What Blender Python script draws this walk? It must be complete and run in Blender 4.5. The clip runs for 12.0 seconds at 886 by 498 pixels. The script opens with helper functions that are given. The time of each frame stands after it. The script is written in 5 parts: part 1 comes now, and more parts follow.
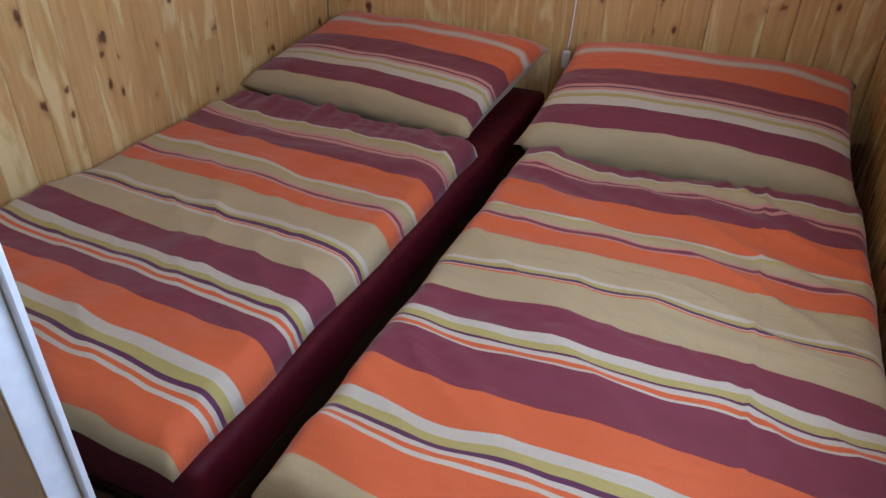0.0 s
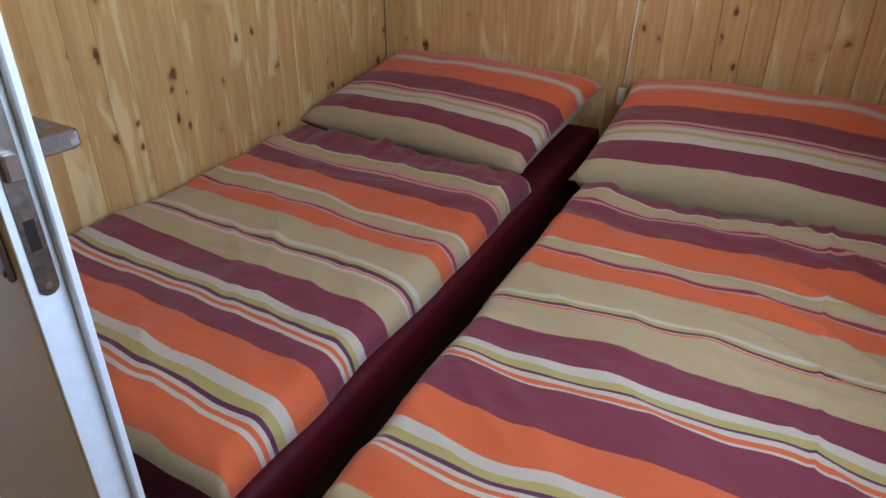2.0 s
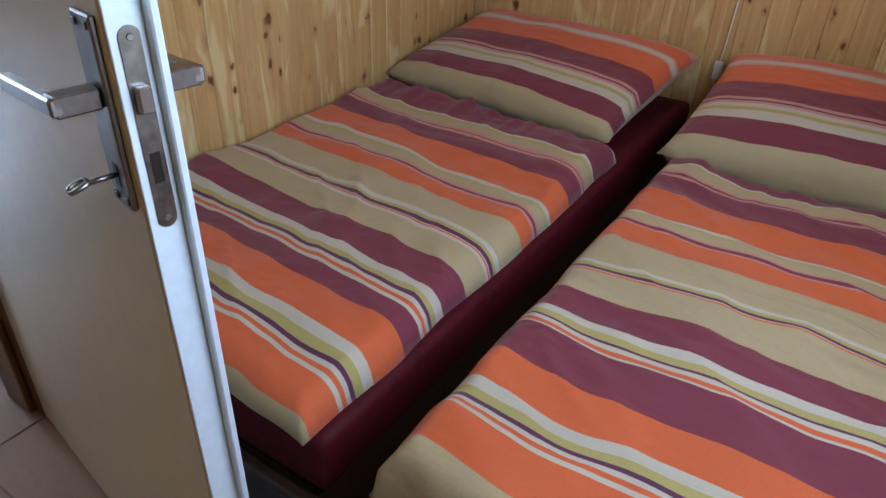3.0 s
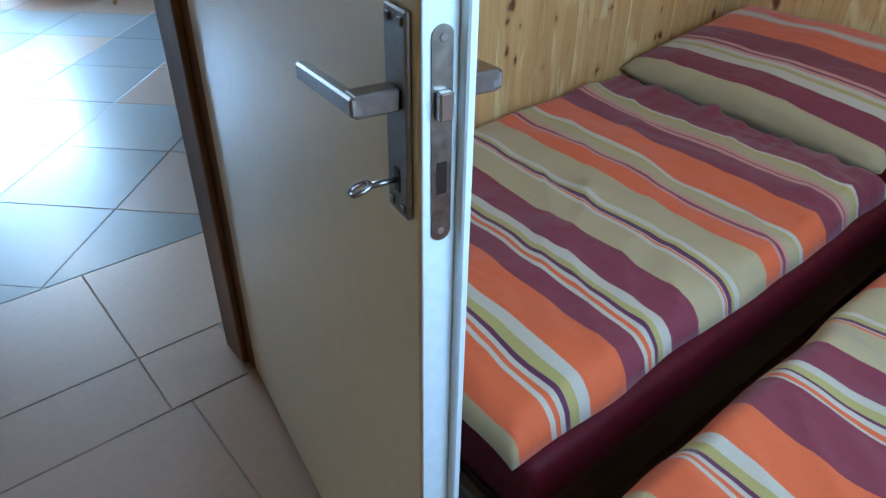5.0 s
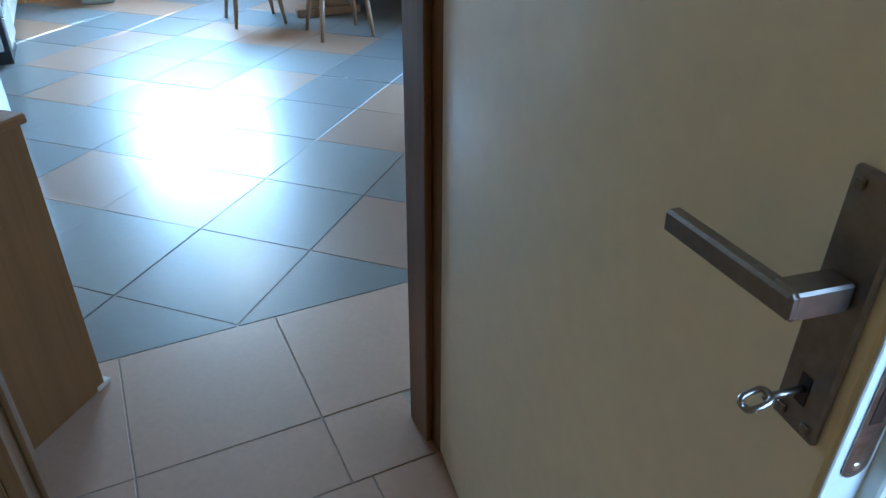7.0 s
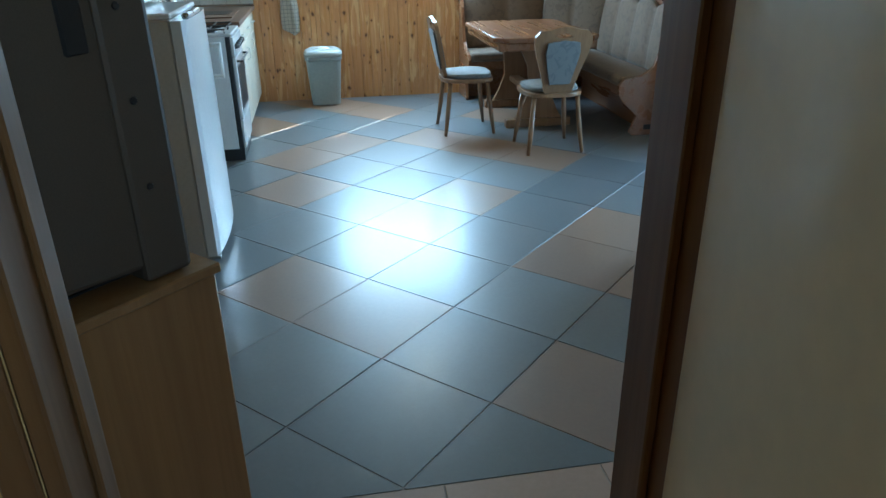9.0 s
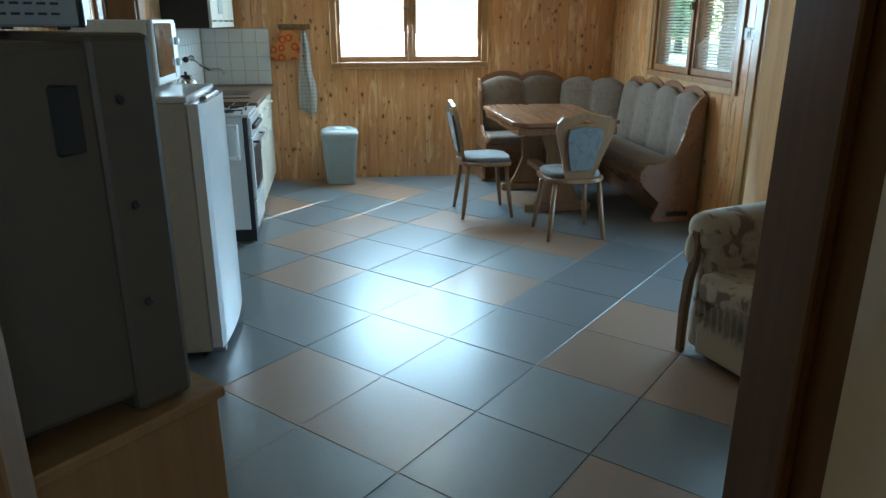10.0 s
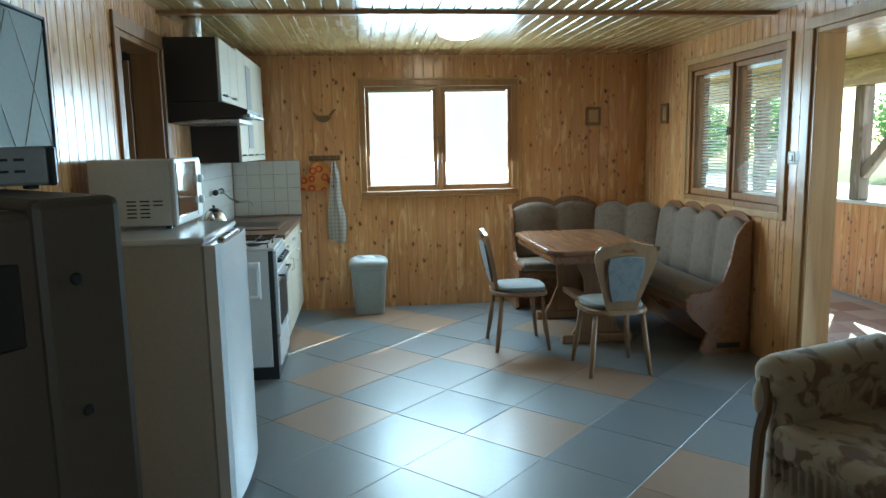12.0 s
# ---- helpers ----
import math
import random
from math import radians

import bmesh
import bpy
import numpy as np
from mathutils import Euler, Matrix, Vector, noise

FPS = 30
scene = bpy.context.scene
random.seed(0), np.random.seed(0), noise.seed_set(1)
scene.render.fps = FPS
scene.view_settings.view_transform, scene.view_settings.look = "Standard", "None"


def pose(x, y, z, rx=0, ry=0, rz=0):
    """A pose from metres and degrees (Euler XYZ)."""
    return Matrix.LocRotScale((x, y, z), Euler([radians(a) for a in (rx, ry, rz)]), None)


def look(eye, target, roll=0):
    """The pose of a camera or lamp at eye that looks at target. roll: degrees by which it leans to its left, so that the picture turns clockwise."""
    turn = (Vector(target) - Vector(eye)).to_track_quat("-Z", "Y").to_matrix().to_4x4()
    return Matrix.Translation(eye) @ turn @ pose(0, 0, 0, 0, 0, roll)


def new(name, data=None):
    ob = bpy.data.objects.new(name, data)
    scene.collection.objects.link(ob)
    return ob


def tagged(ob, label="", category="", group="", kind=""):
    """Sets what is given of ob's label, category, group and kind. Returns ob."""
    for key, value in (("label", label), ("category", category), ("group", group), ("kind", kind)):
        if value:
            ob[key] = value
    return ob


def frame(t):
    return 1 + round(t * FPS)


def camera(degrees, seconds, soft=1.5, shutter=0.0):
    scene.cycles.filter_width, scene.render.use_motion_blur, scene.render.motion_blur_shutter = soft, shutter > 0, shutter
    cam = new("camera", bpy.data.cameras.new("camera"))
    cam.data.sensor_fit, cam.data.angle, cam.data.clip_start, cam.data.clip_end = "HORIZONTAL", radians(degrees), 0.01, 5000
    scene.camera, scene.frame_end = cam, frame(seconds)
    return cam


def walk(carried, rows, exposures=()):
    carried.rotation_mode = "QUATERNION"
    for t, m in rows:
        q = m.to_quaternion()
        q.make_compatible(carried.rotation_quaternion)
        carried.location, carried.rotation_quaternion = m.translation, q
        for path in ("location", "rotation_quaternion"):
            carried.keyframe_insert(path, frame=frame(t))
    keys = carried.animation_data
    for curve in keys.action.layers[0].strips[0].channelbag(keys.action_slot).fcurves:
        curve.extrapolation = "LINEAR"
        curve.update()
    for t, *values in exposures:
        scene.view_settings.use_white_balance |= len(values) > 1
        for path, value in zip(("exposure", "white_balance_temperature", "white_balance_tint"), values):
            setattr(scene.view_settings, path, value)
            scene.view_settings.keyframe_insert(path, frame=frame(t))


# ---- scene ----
cam = camera(64.95, 12.0)
PATH = [
    (0.0, 1.613, -0.492, 1.402, 23.25, -32.38, -1.23),
    (0.5, 1.615, -0.489, 1.416, 23.83, -29.22, -0.81),
    (1.0, 1.619, -0.492, 1.424, 25.02, -25.95, -1.36),
    (1.5, 1.624, -0.495, 1.411, 25.88, -26.27, -0.33),
    (2.0, 1.607, -0.500, 1.397, 27.33, -29.45, -0.13),
    (2.5, 1.591, -0.508, 1.397, 29.85, -31.51, -0.74),
    (3.0, 1.560, -0.524, 1.389, 33.86, -32.56, -1.69),
    (3.2, 1.544, -0.528, 1.392, 35.76, -33.07, -1.46),
    (4.8, 1.440, -0.527, 1.383, 49.09, -34.03, -1.04),
    (5.0, 1.408, -0.518, 1.381, 50.24, -34.29, -0.81),
    (5.5, 1.335, -0.518, 1.377, 53.53, -34.47, -0.89),
    (6.0, 1.249, -0.539, 1.379, 57.07, -34.43, -0.62),
    (6.5, 1.181, -0.554, 1.384, 60.40, -33.59, -0.47),
    (7.0, 1.141, -0.559, 1.393, 63.94, -31.34, -0.41),
    (7.2, 1.122, -0.558, 1.400, 65.40, -30.36, -0.28),
    (8.8, 0.833, -0.495, 1.447, 78.74, -25.23, 0.61),
    (9.0, 0.805, -0.489, 1.469, 80.23, -24.11, 0.79),
    (9.5, 0.671, -0.501, 1.448, 81.86, -20.56, 0.49),
    (10.0, 0.585, -0.516, 1.482, 81.21, -18.04, -0.07),
    (10.5, 0.498, -0.528, 1.492, 80.97, -15.51, 0.59),
    (11.0, 0.414, -0.507, 1.498, 81.62, -12.71, 0.51),
    (11.5, 0.348, -0.493, 1.515, 82.64, -10.56, 0.59),
    (12.0, 0.305, -0.487, 1.518, 83.52, -8.29, 1.08),
]
walk(cam, [(t, pose(x, y, z, 90 + pitch, roll, yaw)) for t, x, y, z, yaw, pitch, roll in PATH],
     exposures=[(0.0, 2.40, 5950, 24), (3.2, 2.38, 5750, 15), (5.0, 2.6, 4900, 3), (7.2, 2.7, 4750, 0), (9.0, 1.85, 5250, -4), (12.0, 1.55, 5900, -5)])

# ---- world and lights ----
SUN_EL = radians(44.0)
SUN_GO = Vector((0.77 * math.cos(SUN_EL), -0.64 * math.cos(SUN_EL), -math.sin(SUN_EL))).normalized()
world = bpy.data.worlds.new("sky_world")
scene.world = world
world.use_nodes = True
wn = world.node_tree.nodes
sky = wn.new("ShaderNodeTexSky")
sky.sky_type = "NISHITA"
sky.sun_disc = False
sky.sun_elevation = SUN_EL
sky.sun_rotation = math.atan2(-SUN_GO.x, -SUN_GO.y)
wn["Background"].inputs[1].default_value = 0.15
world.node_tree.links.new(sky.outputs[0], wn["Background"].inputs[0])


def lamp_object(name, data, m):
    ob = new(name, data)
    ob.matrix_world = m
    return ob


sun = bpy.data.lights.new("sun", "SUN")
sun.energy, sun.angle, sun.color = 5.0, radians(0.5), (1.0, 0.95, 0.86)
lamp_object("sun", sun, look((0, 0, 8), Vector((0, 0, 8)) + SUN_GO))


def window_light(name, eye, target, w, h, power, color, spread=180):
    """Daylight that comes in through one opening."""
    d = bpy.data.lights.new(name, "AREA")
    d.shape, d.size, d.size_y, d.energy, d.color = "RECTANGLE", w, h, power, color
    d.spread = radians(spread)
    return lamp_object(name, d, look(eye, target))


window_light("daylight_bedroom", (1.99, 0.30, 1.55), (0.0, 0.75, 0.70), 1.0, 0.85, 3.8, (0.72, 0.86, 1.0))
window_light("daylight_porch", (-3.31, 2.40, 1.10), (-2.9, 0.0, 0.8), 0.74, 1.9, 9.0, (0.52, 0.76, 1.0), 120)
window_light("daylight_west", (-6.27, 0.24, 1.60), (-3.2, 0.10, 0.35), 1.36, 0.92, 30, (0.63, 0.82, 1.0))
window_light("daylight_north", (-4.72, 2.20, 1.60), (-4.4, 0.0, 0.9), 1.10, 0.95, 0.3, (0.80, 0.90, 1.0), 120)

# ---- materials ----


def nodes_of(name):
    m = bpy.data.materials.new(name)
    m.use_nodes = True
    t = m.node_tree
    return m, t, t.nodes["Principled BSDF"]


def link(t, a, b):
    t.links.new(a, b)


def node(t, kind, **values):
    n = t.nodes.new("ShaderNode" + kind)
    for k, v in values.items():
        n.inputs[k.replace("_", " ")].default_value = v
    return n


def ramp(t, fac, stops, mode="LINEAR"):
    r = t.nodes.new("ShaderNodeValToRGB")
    e = r.color_ramp.elements
    r.color_ramp.interpolation = mode
    while len(e) < len(stops):
        e.new(0.5)
    for el, (p, c) in zip(e, stops):
        el.position, el.color = p, (*c, 1.0)
    link(t, fac, r.inputs[0])
    return r.outputs[0]


def mixed(t, fac, a, b, blend="MIX"):
    n = t.nodes.new("ShaderNodeMix")
    n.data_type, n.blend_type = "RGBA", blend
    for sock, v in ((n.inputs[0], fac), (n.inputs[6], a), (n.inputs[7], b)):
        if hasattr(v, "is_linked"):
            link(t, v, sock)
        elif isinstance(v, tuple):
            sock.default_value = (*v, 1.0)
        else:
            sock.default_value = v
    return n.outputs[2]


def bump(t, p, height, strength=0.2, distance=0.004):
    b = node(t, "Bump", Strength=strength, Distance=distance)
    link(t, height, b.inputs["Height"])
    link(t, b.outputs[0], p.inputs["Normal"])


def simple(name, color, rough=0.5, metal=0.0, grain=60.0, amount=0.12, relief=0.08, coat=0.0):
    """A surface of one colour with faint mottling at two scales and a fine relief."""
    m, t, p = nodes_of(name)
    co = t.nodes.new("ShaderNodeTexCoord")
    n1 = node(t, "TexNoise", Scale=grain, Detail=4.0)
    n2 = node(t, "TexNoise", Scale=grain / 14, Detail=3.0)
    link(t, co.outputs["Object"], n1.inputs["Vector"])
    link(t, co.outputs["Object"], n2.inputs["Vector"])
    dark = tuple(c * (1 - amount) for c in color)
    lite = tuple(min(1, c * (1 + amount)) for c in color)
    a = ramp(t, n1.outputs[0], [(0.3, dark), (0.7, lite)])
    b = ramp(t, n2.outputs[0], [(0.2, tuple(c * (1 - amount * 0.7) for c in (1, 1, 1))), (0.8, (1, 1, 1))])
    link(t, mixed(t, 1.0, a, b, "MULTIPLY"), p.inputs["Base Color"])
    r = ramp(t, n2.outputs[0], [(0.1, (rough * 0.9,) * 3), (0.9, (min(1, rough * 1.1),) * 3)])
    link(t, r, p.inputs["Roughness"])
    p.inputs["Metallic"].default_value = metal
    p.inputs["Coat Weight"].default_value = coat
    if relief:
        bump(t, p, n1.outputs[0], relief, 0.002)
    return m


def pine(name, light, mid, dark, along="z", rough=0.34, knots=1.0, shine=0.25, gloss=0.22, wavy=0.0):
    """Knotty varnished softwood; the grain runs along one axis."""
    m, t, p = nodes_of(name)
    geo = t.nodes.new("ShaderNodeNewGeometry")
    inf = t.nodes.new("ShaderNodeObjectInfo")
    isl = geo.outputs["Random Per Island"]
    add = t.nodes.new("ShaderNodeMath")
    link(t, inf.outputs["Random"], add.inputs[0])
    link(t, isl, add.inputs[1])
    off = t.nodes.new("ShaderNodeVectorMath")
    off.operation = "MULTIPLY_ADD"
    cmb = t.nodes.new("ShaderNodeCombineXYZ")
    for i in range(3):
        link(t, add.outputs[0], cmb.inputs[i])
    link(t, cmb.outputs[0], off.inputs[0])
    off.inputs[1].default_value = (37.0, 53.0, 71.0)
    link(t, geo.outputs["Position"], off.inputs[2])

    def stretched(sx, sl):
        s = [sx, sx, sx]
        s["xyz".index(along)] = sl
        mp = t.nodes.new("ShaderNodeMapping")
        mp.inputs["Scale"].default_value = s
        link(t, off.outputs[0], mp.inputs["Vector"])
        return mp.outputs[0]

    fine = node(t, "TexNoise", Scale=1.0, Detail=5.0, Roughness=0.6, Distortion=0.4)
    link(t, stretched(70, 2.2), fine.inputs["Vector"])
    broad = node(t, "TexNoise", Scale=1.0, Detail=2.0, Distortion=0.8)
    link(t, stretched(14, 0.9), broad.inputs["Vector"])
    base = ramp(t, fine.outputs[0], [(0.32, mid), (0.62, light)])
    base = mixed(t, ramp(t, broad.outputs[0], [(0.42, (0, 0, 0)), (0.72, (0.55,) * 3)]), base, dark)
    tone = ramp(t, add.outputs[0], [(0.0, (0.80, 0.78, 0.74)), (0.5, (1, 1, 1)), (1.0, (0.90, 0.86, 0.80))])
    base = mixed(t, 1.0, base, tone, "MULTIPLY")
    if knots > 0.3:
        pale = node(t, "TexNoise", Scale=1.0, Detail=3.0, Distortion=1.6)
        link(t, stretched(11.0, 2.0), pale.inputs["Vector"])
        sap = tuple(min(0.8, c * 1.25 + 0.07) for c in light)
        base = mixed(t, ramp(t, pale.outputs[0], [(0.56, (0, 0, 0)), (0.66, (0.6,) * 3)]), base, sap)
        warp = node(t, "TexNoise", Scale=38.0, Detail=2.0)
        link(t, off.outputs[0], warp.inputs["Vector"])
        # two sizes of knots: across, along, core radius, share of the cells that hold one
        for across, length, core, least in ((10.5, 7.5, 0.125, 0.50), (22.0, 13.0, 0.15, 0.68)):
            push = t.nodes.new("ShaderNodeVectorMath")
            push.operation = "MULTIPLY_ADD"
            link(t, warp.outputs["Color"], push.inputs[0])
            push.inputs[1].default_value = (0.30, 0.30, 0.30)
            link(t, stretched(across, length), push.inputs[2])
            vor = node(t, "TexVoronoi", Scale=1.0, Randomness=1.0)
            link(t, push.outputs[0], vor.inputs["Vector"])
            pick = ramp(t, vor.outputs["Color"], [(0.0, (0, 0, 0)), (least, (knots,) * 3)], "CONSTANT")
            halo = ramp(t, vor.outputs["Distance"], [(core, (0.6,) * 3), (core * 1.6, (0.22,) * 3), (core * 2.4, (0, 0, 0))])
            base = mixed(t, mixed(t, 1.0, halo, pick, "MULTIPLY"), base, (0.30, 0.135, 0.05))
            heart = ramp(t, vor.outputs["Distance"], [(core * 0.55, (0.9,) * 3), (core, (0.6,) * 3), (core * 1.25, (0, 0, 0))])
            base = mixed(t, mixed(t, 1.0, heart, pick, "MULTIPLY"), base, (0.085, 0.030, 0.014))
    link(t, base, p.inputs["Base Color"])
    link(t, ramp(t, broad.outputs[0], [(0.3, (rough * 0.8,) * 3), (0.7, (rough * 1.25,) * 3)]), p.inputs["Roughness"])
    p.inputs["Coat Weight"].default_value = shine
    p.inputs["Coat Roughness"].default_value = gloss
    relief = t.nodes.new("ShaderNodeMath")
    relief.operation = "MULTIPLY_ADD"
    wave = node(t, "TexNoise", Scale=1.0, Detail=2.0, Distortion=0.6)
    link(t, stretched(16, 5.0), wave.inputs["Vector"])
    link(t, wave.outputs[0], relief.inputs[0])
    relief.inputs[1].default_value = wavy
    link(t, fine.outputs[0], relief.inputs[2])
    bump(t, p, relief.outputs[0], 0.12, 0.002)
    if wavy:
        cb_ = node(t, "Bump", Strength=0.35, Distance=0.004)
        link(t, wave.outputs[0], cb_.inputs["Height"])
        link(t, cb_.outputs[0], p.inputs["Coat Normal"])
    return m


M = {}
M["pine_wall"] = pine("pine_wall", (0.68, 0.375, 0.165), (0.58, 0.285, 0.108), (0.44, 0.185, 0.06), rough=0.28, shine=0.4)
M["pine_bedroom"] = pine("pine_bedroom", (0.70, 0.475, 0.20), (0.60, 0.37, 0.135), (0.46, 0.255, 0.08), rough=0.24, shine=0.8, gloss=0.14, wavy=2.0)
M["pine_porch"] = pine("pine_porch", (0.80, 0.36, 0.12), (0.72, 0.29, 0.085), (0.62, 0.23, 0.06), rough=0.5)
M["pine_ceiling"] = pine("pine_ceiling", (0.60, 0.44, 0.20), (0.50, 0.34, 0.14), (0.40, 0.24, 0.09), along="x", rough=0.22, knots=0.5, shine=0.5)
M["trim_wood"] = pine("trim_wood", (0.40, 0.21, 0.085), (0.33, 0.16, 0.06), (0.26, 0.12, 0.045), knots=0.1)
M["frame_brown"] = pine("frame_brown", (0.21, 0.115, 0.045), (0.17, 0.088, 0.033), (0.13, 0.065, 0.025), knots=0.0, rough=0.4)
M["casing_tan"] = pine("casing_tan", (0.56, 0.35, 0.155), (0.48, 0.285, 0.115), (0.40, 0.22, 0.08), knots=0.0, rough=0.35)
M["door_brown"] = pine("door_brown", (0.33, 0.165, 0.065), (0.28, 0.13, 0.048), (0.22, 0.10, 0.036), knots=0.0, rough=0.35)
M["oak"] = pine("oak", (0.29, 0.14, 0.072), (0.235, 0.108, 0.052), (0.18, 0.082, 0.04), along="x", knots=0.0, rough=0.3, shine=0.5)
M["chair_wood"] = pine("chair_wood", (0.30, 0.175, 0.09), (0.25, 0.14, 0.07), (0.19, 0.10, 0.05), knots=0.0, rough=0.35)
M["bed_wood"] = pine("bed_wood", (0.05, 0.026, 0.012), (0.038, 0.019, 0.009), (0.028, 0.014, 0.007), along="y", knots=0.0, rough=0.4)
M["plaster"] = simple("plaster", (0.55, 0.50, 0.42), 0.8, amount=0.06)
M["door_paint"] = simple("door_paint", (0.80, 0.725, 0.525), 0.30, amount=0.03, grain=25, relief=0.03, coat=0.2)
# bluish daylight on the leaf's white edge is put into this colour
M["door_edge_daylit"] = simple("door_edge_daylit", (0.74, 0.82, 0.84), 0.35, amount=0.04, relief=0.03)
# white enamel again, with the shade on the fridge's sides put into its colour
M["enamel_shaded"] = simple("enamel_shaded", (0.47, 0.45, 0.41), 0.4, amount=0.05, relief=0.02)
M["white_enamel"] = simple("white_enamel", (0.72, 0.74, 0.75), 0.25, amount=0.03, relief=0.02, coat=0.3)
M["grey_plastic"] = simple("grey_plastic", (0.085, 0.064, 0.046), 0.5, amount=0.08, grain=300, relief=0.1)
M["dark_plastic"] = simple("dark_plastic", (0.02, 0.02, 0.022), 0.35, amount=0.1)
M["oven_glass"] = simple("oven_glass", (0.03, 0.03, 0.032), 0.06, amount=0.02, relief=0.0, coat=1.0)
M["silver_plastic"] = simple("silver_plastic", (0.30, 0.31, 0.32), 0.4, amount=0.05)
M["panel_grey"] = simple("panel_grey", (0.22, 0.25, 0.235), 0.65, amount=0.05)
M["bin_grey"] = simple("bin_grey", (0.30, 0.34, 0.34), 0.45, amount=0.06)
M["bin_lid"] = simple("bin_lid", (0.42, 0.45, 0.44), 0.4, amount=0.05)
M["steel"] = simple("steel", (0.55, 0.55, 0.54), 0.28, metal=1.0, amount=0.06, grain=120, relief=0.03)
M["nickel"] = simple("nickel", (0.30, 0.28, 0.27), 0.34, metal=1.0, amount=0.12, grain=90, relief=0.04)
M["old_metal"] = simple("old_metal", (0.27, 0.25, 0.22), 0.38, metal=1.0, amount=0.3, grain=70, relief=0.1)
M["cab_black"] = simple("cab_black", (0.018, 0.014, 0.012), 0.35, amount=0.1)
M["cab_cream"] = simple("cab_cream", (0.60, 0.56, 0.46), 0.35, amount=0.04)
M["worktop"] = simple("worktop", (0.16, 0.09, 0.055), 0.35, amount=0.25, grain=160)
M["white_tile"] = simple("white_tile", (0.66, 0.66, 0.62), 0.18, amount=0.04, relief=0.02, coat=0.3)
M["grout_dark"] = simple("grout_dark", (0.36, 0.32, 0.28), 0.9, amount=0.2)
M["grout_light"] = simple("grout_light", (0.30, 0.28, 0.25), 0.9, amount=0.15)
M["maroon_sheet"] = simple("maroon_sheet", (0.075, 0.003, 0.008), 0.7, amount=0.25, grain=40, relief=0.12)
M["maroon_sheet"].node_tree.nodes["Principled BSDF"].inputs["Specular IOR Level"].default_value = 0.2
M["shelf_tan"] = pine("shelf_tan", (0.31, 0.172, 0.066), (0.27, 0.146, 0.055), (0.225, 0.12, 0.045), knots=0.0, rough=0.4)
M["white_plastic"] = simple("white_plastic", (0.75, 0.75, 0.72), 0.4, amount=0.03)
M["porch_wood"] = pine("porch_wood", (0.36, 0.30, 0.25), (0.30, 0.25, 0.21), (0.22, 0.18, 0.15), knots=0.4, rough=0.7, shine=0.0)


def floor_tile(name, colors):
    """Glazed stoneware; the tone changes from piece to piece."""
    m, t, p = nodes_of(name)
    inf = t.nodes.new("ShaderNodeObjectInfo")
    geo = t.nodes.new("ShaderNodeNewGeometry")
    place = t.nodes.new("ShaderNodeMapping")
    place.inputs["Location"].default_value = (3.1, 7.7, 0.37)
    place.inputs["Rotation"].default_value = (0.5, 0.3, 0.7)
    link(t, geo.outputs["Position"], place.inputs["Vector"])
    n2 = node(t, "TexNoise", Scale=60.0, Detail=3.0)
    link(t, place.outputs[0], n2.inputs["Vector"])
    a = ramp(t, inf.outputs["Random"], [(0.0, colors[0]), (1.0, colors[1])])
    b = ramp(t, n2.outputs[0], [(0.2, (0.90, 0.895, 0.89)), (0.8, (1.0, 1.0, 1.0))])
    c = mixed(t, 1.0, a, b, "MULTIPLY")
    link(t, c, p.inputs["Base Color"])
    p.inputs["Roughness"].default_value = 0.42
    p.inputs["Coat Weight"].default_value = 0.35
    p.inputs["Coat Roughness"].default_value = 0.22
    bump(t, p, n2.outputs[0], 0.02, 0.001)
    return m


M["tile_blue"] = floor_tile("tile_blue", ((0.118, 0.132, 0.143), (0.158, 0.168, 0.174)))
M["tile_tan"] = floor_tile("tile_tan", ((0.225, 0.142, 0.095), (0.27, 0.175, 0.12)))
M["tile_band"] = floor_tile("tile_band", ((0.43, 0.292, 0.218), (0.48, 0.33, 0.25)))
M["tile_porch"] = floor_tile("tile_porch", ((0.26, 0.17, 0.14), (0.46, 0.44, 0.46)))

ORANGE, PLUM, BEIGE = (0.66, 0.125, 0.030), (0.20, 0.030, 0.048), (0.46, 0.355, 0.18)
PINK, CREAM, YELLOW, DUSK = (0.58, 0.25, 0.20), (0.55, 0.49, 0.375), (0.44, 0.36, 0.11), (0.11, 0.022, 0.065)


